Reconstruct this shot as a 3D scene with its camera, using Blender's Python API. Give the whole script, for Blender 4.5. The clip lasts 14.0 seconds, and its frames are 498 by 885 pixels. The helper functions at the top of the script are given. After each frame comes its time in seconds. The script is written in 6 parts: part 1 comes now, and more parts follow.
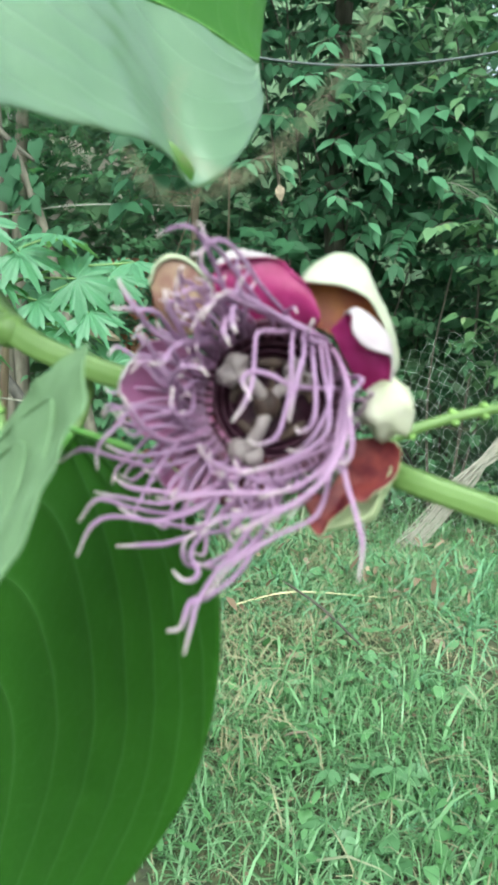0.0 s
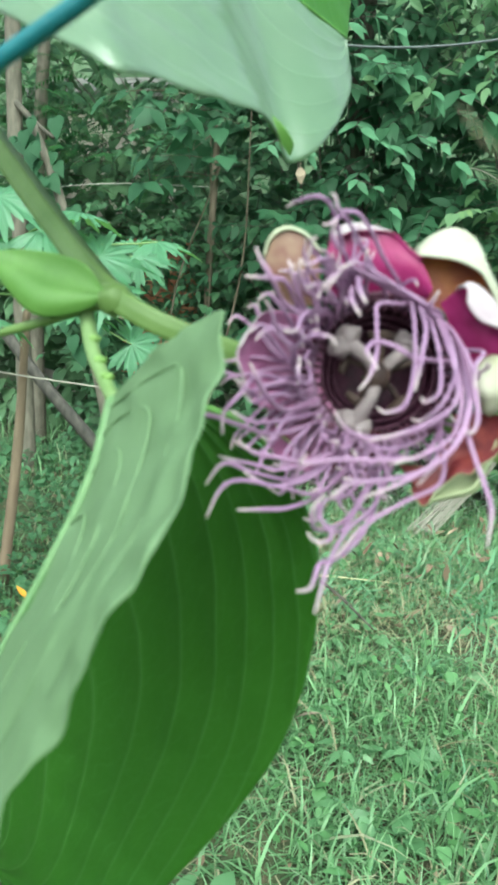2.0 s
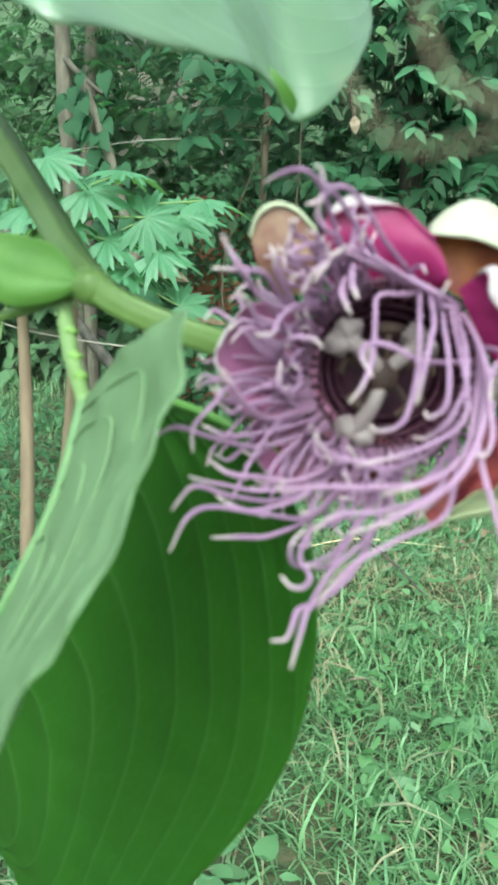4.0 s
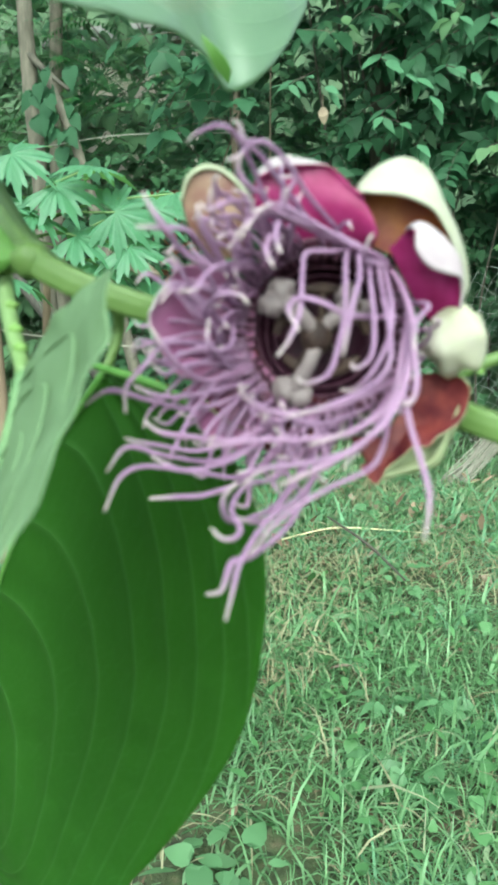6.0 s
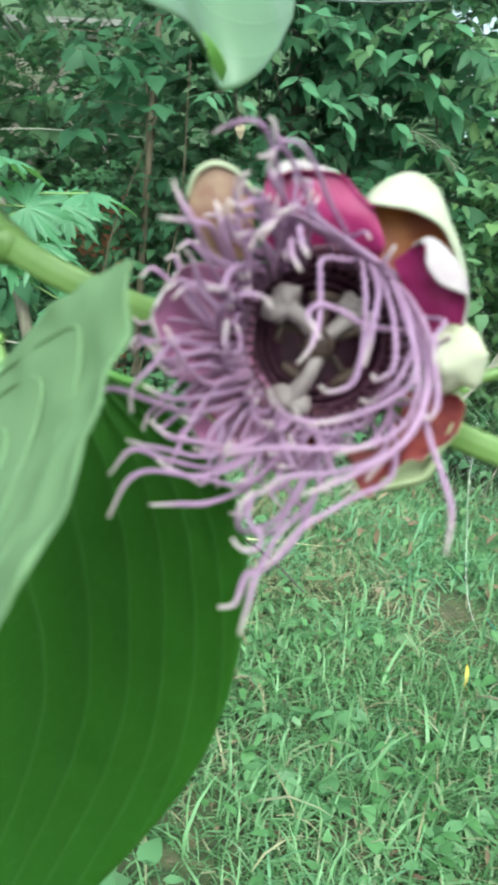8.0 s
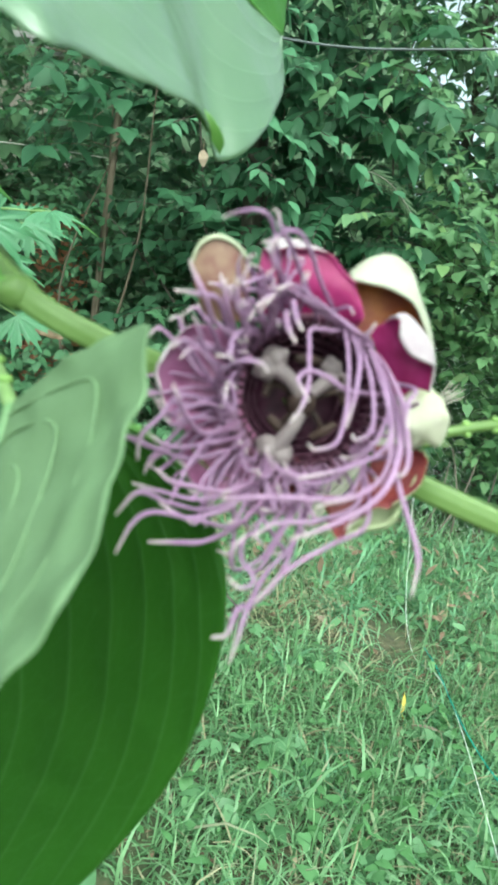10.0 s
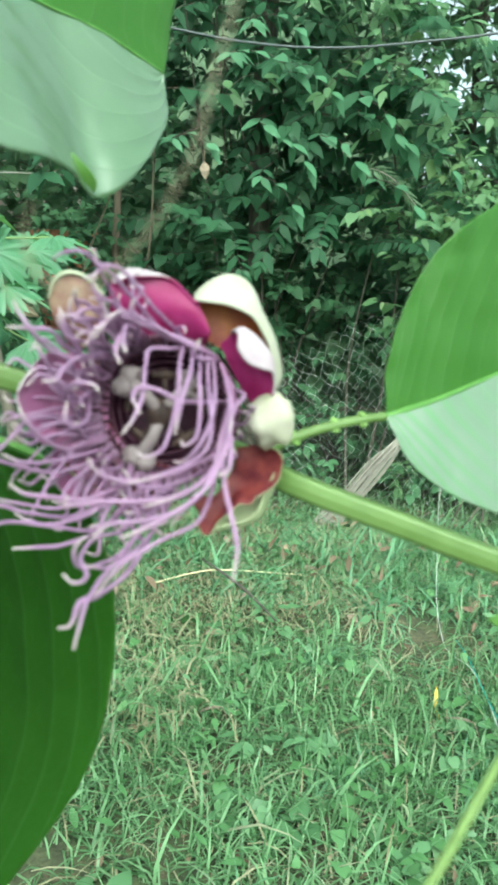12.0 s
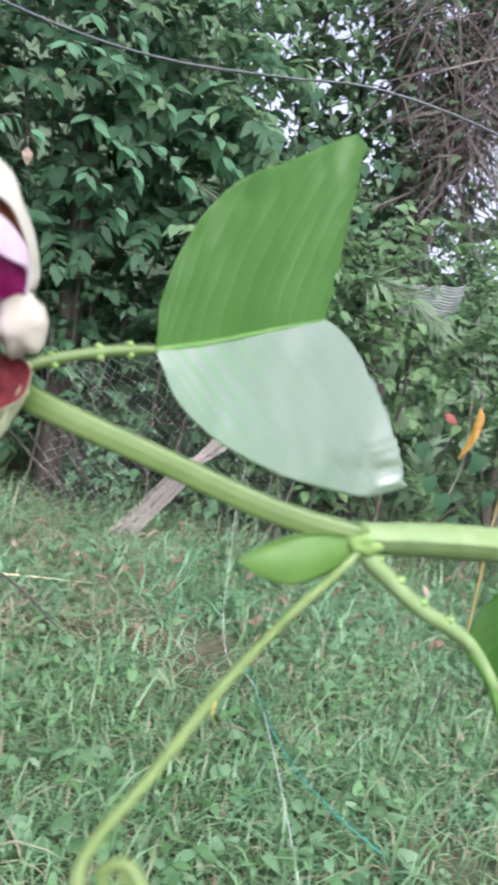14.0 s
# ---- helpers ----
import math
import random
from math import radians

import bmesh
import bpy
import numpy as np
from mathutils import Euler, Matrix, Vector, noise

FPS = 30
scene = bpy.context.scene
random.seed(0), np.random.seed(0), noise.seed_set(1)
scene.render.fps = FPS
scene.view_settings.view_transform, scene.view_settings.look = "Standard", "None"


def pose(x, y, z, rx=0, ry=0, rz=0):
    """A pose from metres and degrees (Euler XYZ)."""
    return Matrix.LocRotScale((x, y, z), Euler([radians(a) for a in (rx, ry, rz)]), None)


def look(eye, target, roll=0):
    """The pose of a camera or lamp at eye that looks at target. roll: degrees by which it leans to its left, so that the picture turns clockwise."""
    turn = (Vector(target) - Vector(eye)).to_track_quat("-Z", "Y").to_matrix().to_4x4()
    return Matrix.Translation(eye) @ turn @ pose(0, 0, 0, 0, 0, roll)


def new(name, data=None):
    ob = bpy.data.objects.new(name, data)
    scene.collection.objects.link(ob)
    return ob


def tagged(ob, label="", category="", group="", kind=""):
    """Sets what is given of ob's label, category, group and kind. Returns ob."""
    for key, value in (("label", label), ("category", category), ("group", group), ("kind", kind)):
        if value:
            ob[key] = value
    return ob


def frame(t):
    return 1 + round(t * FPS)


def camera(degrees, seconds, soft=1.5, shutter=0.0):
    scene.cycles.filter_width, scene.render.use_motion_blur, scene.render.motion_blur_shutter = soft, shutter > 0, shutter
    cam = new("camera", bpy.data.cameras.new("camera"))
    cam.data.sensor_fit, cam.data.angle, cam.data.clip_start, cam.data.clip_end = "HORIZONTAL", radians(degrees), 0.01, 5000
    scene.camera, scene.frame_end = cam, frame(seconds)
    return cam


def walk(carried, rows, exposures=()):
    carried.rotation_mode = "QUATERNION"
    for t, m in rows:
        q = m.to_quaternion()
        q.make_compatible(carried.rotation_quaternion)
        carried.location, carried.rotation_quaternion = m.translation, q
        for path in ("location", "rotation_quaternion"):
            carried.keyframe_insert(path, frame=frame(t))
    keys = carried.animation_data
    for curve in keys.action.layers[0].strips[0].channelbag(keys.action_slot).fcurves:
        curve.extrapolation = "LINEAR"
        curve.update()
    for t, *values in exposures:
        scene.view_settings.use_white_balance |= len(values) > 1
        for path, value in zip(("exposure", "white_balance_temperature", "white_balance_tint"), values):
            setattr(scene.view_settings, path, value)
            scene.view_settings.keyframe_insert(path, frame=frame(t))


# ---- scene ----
cam = camera(38.0, 14.0, 3.1, 0.5)
cam.data.dof.use_dof = True
cam.data.dof.focus_distance = 1.3
cam.data.dof.aperture_fstop = 18.0
PATH = [
    (0, (0.0960, -0.2630, 1.5215), (-0.1469, 0.6935, 1.3599), 2.63),
    (0.5, (0.1121, -0.2746, 1.5063), (-0.1233, 0.6819, 1.3345), 2.53),
    (1, (0.0996, -0.2847, 1.5056), (-0.1321, 0.6720, 1.3291), 3.72),
    (1.5, (0.0646, -0.2872, 1.5074), (-0.1764, 0.6668, 1.3291), 4.67),
    (2, (0.0536, -0.2827, 1.5133), (-0.1976, 0.6676, 1.3298), 3.85),
    (2.5, (0.0512, -0.2819, 1.5207), (-0.2275, 0.6586, 1.3263), 4.22),
    (2.7, (0.0651, -0.2610, 1.5338), (-0.2432, 0.6658, 1.3198), 3.49),
    (4.8, (0.0680, -0.2235, 1.5256), (-0.2599, 0.6844, 1.2646), 2.50),
    (5, (0.0594, -0.2211, 1.5256), (-0.2817, 0.6804, 1.2590), 1.91),
    (5.5, (0.0574, -0.2254, 1.5205), (-0.2660, 0.6838, 1.2584), 2.00),
    (6, (0.0861, -0.2298, 1.5167), (-0.2067, 0.6931, 1.2667), 1.39),
    (6.5, (0.0900, -0.2380, 1.5175), (-0.1941, 0.6934, 1.2897), 0.86),
    (7, (0.0640, -0.2388, 1.5160), (-0.1572, 0.7050, 1.2704), 3.71),
    (7.5, (0.0297, -0.2422, 1.5106), (-0.1535, 0.7126, 1.2766), 5.84),
    (8, (0.0465, -0.2311, 1.5112), (-0.1113, 0.7297, 1.2833), 5.80),
    (8.5, (0.0584, -0.2357, 1.5117), (-0.0386, 0.7343, 1.2884), 6.44),
    (8.7, (0.0502, -0.2422, 1.5127), (-0.0513, 0.7289, 1.2969), 7.15),
    (10.8, (0.0316, -0.2624, 1.5288), (-0.0522, 0.7166, 1.3432), 9.69),
    (11, (0.0516, -0.2631, 1.5279), (-0.0437, 0.7144, 1.3399), 7.79),
    (11.5, (0.0770, -0.2740, 1.5280), (-0.0724, 0.6972, 1.3427), 5.19),
    (12, (0.1153, -0.2826, 1.5409), (-0.0221, 0.6903, 1.3549), 4.41),
    (12.5, (0.1390, -0.2915, 1.5345), (-0.0133, 0.6801, 1.3535), 3.82),
    (13, (0.1521, -0.2909, 1.5227), (0.0983, 0.6916, 1.3446), 6.73),
    (13.5, (0.1701, -0.2913, 1.5179), (0.1981, 0.6993, 1.3842), 8.44),
    (14, (0.1445, -0.2614, 1.4970), (0.2649, 0.7232, 1.3702), 11.81),
]
walk(cam, [(t, look(eye, target, roll)) for t, eye, target, roll in PATH], [(0, 1.5, 6000, -13), (5, 1.47, 6020, -17), (12.5, 1.48, 6020, -16), (13.2, 1.4, 5960, -3), (14, 1.36, 5890, 22)])

# ---- sky and sun: bright overcast afternoon, light from above and behind the viewer ----
world = bpy.data.worlds.new("sky")
scene.world = world
world.use_nodes = True
wn = world.node_tree
sky = wn.nodes.new("ShaderNodeTexSky")
sky.sky_type, sky.sun_disc = "NISHITA", False
sky.sun_elevation, sky.sun_rotation = radians(50), radians(164)
sky.air_density, sky.dust_density, sky.ozone_density = 0.9, 5.0, 0.3
haze = wn.nodes.new("ShaderNodeHueSaturation")  # cloud cover greys the sky
haze.inputs["Saturation"].default_value = 0.35
wn.links.new(sky.outputs[0], haze.inputs["Color"])
wn.links.new(haze.outputs[0], wn.nodes["Background"].inputs[0])
wn.nodes["Background"].inputs[1].default_value = 0.15
sun_data = bpy.data.lights.new("sun", "SUN")
sun_data.energy, sun_data.angle, sun_data.color = 0.62, radians(80), (1.0, 0.98, 0.94)
sun = new("sun", sun_data)
sun.matrix_world = look((0, 0, 20), (-2.2, 7.5, 20 - 9))


# ---- materials ----
def nodes(name):
    m = bpy.data.materials.new(name)
    m.use_nodes = True
    t = m.node_tree
    return m, t, t.nodes["Principled BSDF"], t.nodes["Material Output"]


def add(t, kind, **kw):
    n = t.nodes.new(kind)
    for k, v in kw.items():
        n.inputs[k.replace("_", " ")].default_value = v
    return n


def ramp(t, fac, stops):
    r = t.nodes.new("ShaderNodeValToRGB")
    e = r.color_ramp.elements
    e[0].position, e[0].color = stops[0][0], (*stops[0][1], 1)
    e[1].position, e[1].color = stops[-1][0], (*stops[-1][1], 1)
    for p, c in stops[1:-1]:
        k = e.new(p)
        k.color = (*c, 1)
    t.links.new(fac, r.inputs[0])
    return r.outputs[0]


def blend(t, fac, a, b, how="MIX"):
    m = t.nodes.new("ShaderNodeMix")
    m.data_type, m.blend_type = "RGBA", how
    for sock, v in ((m.inputs[0], fac), (m.inputs[6], a), (m.inputs[7], b)):
        if isinstance(v, bpy.types.NodeSocket):
            t.links.new(v, sock)
        elif isinstance(v, tuple):
            sock.default_value = (*v, 1)
        else:
            sock.default_value = v
    return m.outputs[2]


def math_node(t, op, a, b=0.0):
    n = t.nodes.new("ShaderNodeMath")
    n.operation = op
    for sock, v in zip(n.inputs, (a, b)):
        if isinstance(v, bpy.types.NodeSocket):
            t.links.new(v, sock)
        else:
            sock.default_value = v
    return n.outputs[0]


def noise_tex(t, scale, detail=3.0, coord="Object"):
    c = t.nodes.new("ShaderNodeTexCoord")
    n = add(t, "ShaderNodeTexNoise", Scale=scale, Detail=detail)
    t.links.new(c.outputs[coord], n.inputs["Vector"])
    return n.outputs["Fac"]


def bump(t, bsdf, height, strength, distance):
    b = add(t, "ShaderNodeBump", Strength=strength, Distance=distance)
    t.links.new(height, b.inputs["Height"])
    t.links.new(b.outputs[0], bsdf.inputs["Normal"])


def see_through(t, bsdf, out, colour, share):
    """Thin tissue that lets part of the light through."""
    tr = t.nodes.new("ShaderNodeBsdfTranslucent")
    if isinstance(colour, tuple):
        tr.inputs[0].default_value = (*colour, 1)
    else:
        t.links.new(colour, tr.inputs[0])
    mix = t.nodes.new("ShaderNodeMixShader")
    mix.inputs[0].default_value = share
    t.links.new(bsdf.outputs[0], mix.inputs[1])
    t.links.new(tr.outputs[0], mix.inputs[2])
    t.links.new(mix.outputs[0], out.inputs[0])


def leaf_material(name, dark, light, vein, rough=0.4, spec=0.5, through_share=0.2, veins=9.0, slant=0.55, coat=0.0, show=0.35, arch=1.4, streak=None, coat_rough=0.5, ladder=0.0):
    """A large leaf: arching side veins and fine netting by the blade's own coordinates."""
    m, t, b, out = nodes(name)
    uv = t.nodes.new("ShaderNodeUVMap")
    sep = t.nodes.new("ShaderNodeSeparateXYZ")
    t.links.new(uv.outputs[0], sep.inputs[0])
    v2 = math_node(t, "POWER", sep.outputs[1], arch)
    phase = math_node(t, "SUBTRACT", sep.outputs[0], math_node(t, "MULTIPLY", v2, slant))
    saw = math_node(t, "PINGPONG", math_node(t, "MULTIPLY", phase, veins), 0.5)
    line = ramp(t, saw, [(0.0, (1, 1, 1)), (0.03, (0.35, 0.35, 0.35)), (0.08, (0, 0, 0))])
    net = add(t, "ShaderNodeTexVoronoi", Scale=60.0)
    net.feature = "DISTANCE_TO_EDGE"
    t.links.new(uv.outputs[0], net.inputs["Vector"])
    fine = ramp(t, net.outputs[0], [(0.0, (1, 1, 1)), (0.08, (0, 0, 0))])
    body = blend(t, noise_tex(t, 22.0, 4.0), dark, light)
    body = blend(t, math_node(t, "MULTIPLY", fine, 0.12), body, vein)
    col = blend(t, math_node(t, "MULTIPLY", line, show), body, vein)
    if ladder:
        bent = math_node(t, "ADD", math_node(t, "ADD", sep.outputs[1], math_node(t, "MULTIPLY", sep.outputs[0], 0.35)), math_node(t, "MULTIPLY", noise_tex(t, 30.0, 2.0), 0.22))
        rung = ramp(t, math_node(t, "PINGPONG", math_node(t, "MULTIPLY", bent, ladder), 0.5), [(0.0, (1, 1, 1)), (0.06, (0, 0, 0))])
        col = blend(t, math_node(t, "MULTIPLY", rung, 0.22), col, vein)
    if streak:
        wide = ramp(t, saw, [(0.05, (1, 1, 1)), (0.3, (0, 0, 0))])
        base = ramp(t, sep.outputs[0], [(0.25, (1, 1, 1)), (0.6, (0, 0, 0))])
        col = blend(t, math_node(t, "MULTIPLY", math_node(t, "MULTIPLY", wide, base), 0.75), col, streak)
    t.links.new(col, b.inputs["Base Color"])
    b.inputs["Roughness"].default_value = rough
    b.inputs["Specular IOR Level"].default_value = spec
    b.inputs["Coat Weight"].default_value = coat
    b.inputs["Coat Roughness"].default_value = coat_rough
    high = math_node(t, "ADD", math_node(t, "MULTIPLY", line, -2.0 * show), math_node(t, "MULTIPLY", noise_tex(t, 160.0, 3.0), 0.35))
    bump(t, b, high, 0.35, 0.002)
    see_through(t, b, out, blend(t, 0.5, col, (0.3, 0.55, 0.05)), through_share)
    return m


def tissue(name, a, b_col, scale=60.0, rough=0.5, share=0.15, bump_scale=300.0, spec=0.4):
    """Soft plant tissue with two tones."""
    m, t, b, out = nodes(name)
    col = blend(t, ramp(t, noise_tex(t, scale, 4.0), [(0.3, (0, 0, 0)), (0.7, (1, 1, 1))]), a, b_col)
    t.links.new(col, b.inputs["Base Color"])
    b.inputs["Roughness"].default_value, b.inputs["Specular IOR Level"].default_value = rough, spec
    bump(t, b, noise_tex(t, bump_scale, 3.0), 0.25, 0.0006)
    see_through(t, b, out, col, share)
    return m


def foliage(name, dark, light, extra=None, rough=0.45, share=0.3, spec=0.3, mass=0.5):
    """Many small leaves: every leaf takes a tone of its own."""
    m, t, b, out = nodes(name)
    geo = t.nodes.new("ShaderNodeNewGeometry")
    stops = [(0.0, dark), (0.75, light)] + ([(0.93, light), (0.97, extra)] if extra else [(1.0, light)])
    col = ramp(t, geo.outputs["Random Per Island"], stops)
    big = ramp(t, noise_tex(t, 1.1, 3.0), [(0.35, dark), (0.65, light)])
    col = blend(t, mass, col, big)
    t.links.new(col, b.inputs["Base Color"])
    b.inputs["Roughness"].default_value, b.inputs["Specular IOR Level"].default_value = rough, spec
    see_through(t, b, out, col, share)
    return m


def bark(name, a, b_col, scale=30.0):
    m, t, b, out = nodes(name)
    c = t.nodes.new("ShaderNodeTexCoord")
    mp = t.nodes.new("ShaderNodeMapping")
    mp.inputs["Scale"].default_value = (1, 1, 0.25)
    t.links.new(c.outputs["Object"], mp.inputs[0])
    n = add(t, "ShaderNodeTexNoise", Scale=scale, Detail=6.0)
    t.links.new(mp.outputs[0], n.inputs["Vector"])
    col = blend(t, ramp(t, n.outputs["Fac"], [(0.35, (0, 0, 0)), (0.65, (1, 1, 1))]), a, b_col)
    col = blend(t, math_node(t, "MULTIPLY", noise_tex(t, 4.0, 4.0), 0.5), col, tuple(0.5 * x for x in a))
    t.links.new(col, b.inputs["Base Color"])
    b.inputs["Roughness"].default_value = 0.85
    bump(t, b, n.outputs["Fac"], 0.6, 0.006)
    return m


def plain(name, colour, rough=0.6, spread=0.25, scale=40.0, metal=0.0):
    m, t, b, out = nodes(name)
    col = blend(t, noise_tex(t, scale, 4.0), tuple((1 - spread) * x for x in colour), tuple(min(1.0, (1 + spread) * x) for x in colour))
    t.links.new(col, b.inputs["Base Color"])
    b.inputs["Roughness"].default_value, b.inputs["Metallic"].default_value = rough, metal
    bump(t, b, noise_tex(t, scale * 6, 3.0), 0.3, 0.002)
    return m


def filament_material(name, inner, body, tip):
    """Coronal filament: dark purple and banded at the root, lilac along, whitish at the tip."""
    m, t, b, out = nodes(name)
    uv = t.nodes.new("ShaderNodeUVMap")
    sep = t.nodes.new("ShaderNodeSeparateXYZ")
    t.links.new(uv.outputs[0], sep.inputs[0])
    along = ramp(t, sep.outputs[0], [(0.0, inner), (0.18, inner), (0.44, body), (0.84, body), (0.97, tip)])
    band = ramp(t, math_node(t, "PINGPONG", math_node(t, "MULTIPLY", sep.outputs[0], 26.0), 0.5), [(0.1, (1, 1, 1)), (0.3, (0, 0, 0))])
    near = ramp(t, sep.outputs[0], [(0.1, (1, 1, 1)), (0.34, (0, 0, 0))])
    col = blend(t, math_node(t, "MULTIPLY", math_node(t, "MULTIPLY", band, near), 0.3), along, (0.75, 0.62, 0.78))
    col = blend(t, math_node(t, "MULTIPLY", noise_tex(t, 140.0, 3.0), 0.35), col, (0.72, 0.52, 0.70))
    t.links.new(col, b.inputs["Base Color"])
    b.inputs["Roughness"].default_value = 0.55
    b.inputs["Specular IOR Level"].default_value = 0.3
    see_through(t, b, out, col, 0.3)
    return m


M_LEAF = leaf_material("vine_leaf_upper", (0.023, 0.083, 0.007), (0.030, 0.099, 0.009), (0.064, 0.155, 0.034), 0.55, 0.2, 0.2, veins=7.0, slant=0.85, show=0.5, arch=2.2, ladder=17.0)
M_GLOSS = leaf_material("vine_leaf_glossy", (0.030, 0.108, 0.006), (0.041, 0.128, 0.009), (0.10, 0.23, 0.05), 0.45, 0.35, 0.2, veins=10.0, slant=0.4, coat=0.08, show=0.18, coat_rough=0.35)
# sky reflection painted into the base colour: pale body, green streaks near the base
M_SHEEN_PAINT = leaf_material("vine_leaf_sheen_paint", (0.070, 0.150, 0.056), (0.170, 0.222, 0.166), (0.16, 0.27, 0.13), 0.32, 1.0, 0.10, veins=10.0, slant=0.4, coat=1.0, coat_rough=0.25, show=0.15, streak=(0.07, 0.21, 0.05))
# base colour paled to add sky sheen beyond what the coat reflects
M_TOP_SHEEN_PAINT = leaf_material("vine_leaf_top_sheen_paint", (0.080, 0.160, 0.070), (0.125, 0.195, 0.11), (0.13, 0.23, 0.11), 0.32, 0.8, 0.12, veins=9.0, slant=-0.5, coat=1.0, show=0.3, coat_rough=0.22)
M_UNDER = leaf_material("vine_leaf_under", (0.120, 0.192, 0.094), (0.146, 0.222, 0.118), (0.185, 0.27, 0.148), 0.6, 0.35, 0.15, veins=5.0, slant=1.35, arch=3.2, show=0.0, ladder=14.0)
M_RIB = tissue("leaf_rib", (0.09, 0.22, 0.04), (0.135, 0.28, 0.065), 90.0, 0.45, 0.1)
M_RIBPALE = tissue("leaf_rib_pale", (0.11, 0.20, 0.085), (0.15, 0.25, 0.11), 90.0, 0.5, 0.05)
M_RIBUNDER = tissue("leaf_rib_under", (0.130, 0.208, 0.100), (0.152, 0.236, 0.120), 90.0, 0.6, 0.05)
M_STEM = tissue("vine_stem", (0.105, 0.175, 0.045), (0.150, 0.230, 0.070), 35.0, 0.42, 0.12)
M_PALE = tissue("vine_node", (0.17, 0.265, 0.09), (0.23, 0.33, 0.14), 80.0, 0.5, 0.12)
M_GLAND = tissue("gland_skin", (0.17, 0.30, 0.07), (0.24, 0.37, 0.11), 80.0, 0.5, 0.12)
M_STIP = tissue("stipule", (0.10, 0.22, 0.04), (0.15, 0.29, 0.065), 50.0, 0.45, 0.3)
M_TENDRIL = tissue("tendril_skin", (0.13, 0.20, 0.055), (0.18, 0.26, 0.085), 60.0, 0.45, 0.1)
M_DRY = tissue("dry_tendril", (0.25, 0.20, 0.135), (0.34, 0.285, 0.205), 60.0, 0.7, 0.0)
M_FIL = filament_material("filament_lilac", (0.13, 0.025, 0.11), (0.325, 0.175, 0.335), (0.60, 0.51, 0.50))
M_FIL2 = filament_material("filament_mauve", (0.20, 0.05, 0.17), (0.375, 0.205, 0.37), (0.56, 0.46, 0.46))
M_CUP = tissue("corona_cup", (0.030, 0.006, 0.018), (0.07, 0.014, 0.04), 160.0, 0.6, 0.05)
M_RIDGE = tissue("corona_ridge", (0.05, 0.012, 0.03), (0.12, 0.045, 0.08), 200.0, 0.6, 0.05)
M_STIGMA = tissue("stigma", (0.20, 0.155, 0.165), (0.29, 0.23, 0.24), 120.0, 0.6, 0.15)
M_ANTHER = tissue("anther", (0.025, 0.012, 0.012), (0.075, 0.045, 0.035), 150.0, 0.7, 0.1)
M_CREAM = tissue("sepal_outside", (0.385, 0.38, 0.285), (0.48, 0.47, 0.39), 90.0, 0.5, 0.2)
M_BUD = tissue("rolled_sepal", (0.44, 0.44, 0.30), (0.58, 0.51, 0.50), 45.0, 0.5, 0.2)
M_WHITE = tissue("petal_outside", (0.37, 0.29, 0.335), (0.45, 0.38, 0.41), 90.0, 0.5, 0.2)
M_MAROON = tissue("sepal_inside", (0.085, 0.008, 0.018), (0.21, 0.040, 0.036), 130.0, 0.5, 0.15)
M_TAWNY = tissue("sepal_inside_tawny", (0.42, 0.14, 0.030), (0.18, 0.025, 0.022), 75.0, 0.5, 0.2)
M_BLUSH = tissue("sepal_inside_blush", (0.27, 0.17, 0.115), (0.18, 0.07, 0.06), 120.0, 0.5, 0.2)
M_MAGENTA = tissue("petal_inside", (0.23, 0.008, 0.080), (0.38, 0.034, 0.175), 100.0, 0.45, 0.25)
M_PINK = tissue("petal_inside_pink", (0.36, 0.12, 0.27), (0.45, 0.22, 0.37), 45.0, 0.5, 0.3)
M_RIM = tissue("sepal_rim", (0.40, 0.42, 0.29), (0.48, 0.49, 0.36), 40.0, 0.5, 0.2)
M_LIME = tissue("sepal_outside_green", (0.36, 0.41, 0.22), (0.46, 0.49, 0.31), 40.0, 0.5, 0.2)


# ---- building blocks ----
def link(name, me, material, parent=None, label="", kind=""):
    if isinstance(material, (list, tuple)):
        for x in material:
            me.materials.append(x)
    elif material:
        me.materials.append(material)
    ob = new(name, me)
    if parent is not None:
        ob.parent = parent
        base, chain = Matrix.Identity(4), []
        while parent is not None:
            chain.append(parent)
            parent = parent.parent
        for up in reversed(chain):
            base = base @ up.matrix_parent_inverse @ up.matrix_basis
        ob.matrix_parent_inverse = base.inverted()
    if label or kind:
        tagged(ob, label, "", "", kind)
    return ob


def thing(name, place, label, category, group="", kind=""):
    ob = new(name)
    ob.empty_display_size = 0.02
    ob.matrix_basis = Matrix.Translation(place)
    return tagged(ob, label, category, group, kind)


def mesh(name, verts, faces, uvs=None, slots=None, smooth=True):
    me = bpy.data.meshes.new(name)
    me.from_pydata([tuple(v) for v in verts], [], [tuple(q) for q in faces])
    if uvs is not None:
        layer = me.uv_layers.new(name="UVMap")
        idx = np.empty(len(me.loops), dtype=np.int32)
        me.loops.foreach_get("vertex_index", idx)
        layer.data.foreach_set("uv", np.asarray(uvs, dtype=np.float32)[idx].ravel())
    if slots is not None:
        me.polygons.foreach_set("material_index", np.asarray(slots, dtype=np.int32))
    if smooth:
        me.polygons.foreach_set("use_smooth", np.ones(len(me.polygons), dtype=bool))
    me.update()
    return me


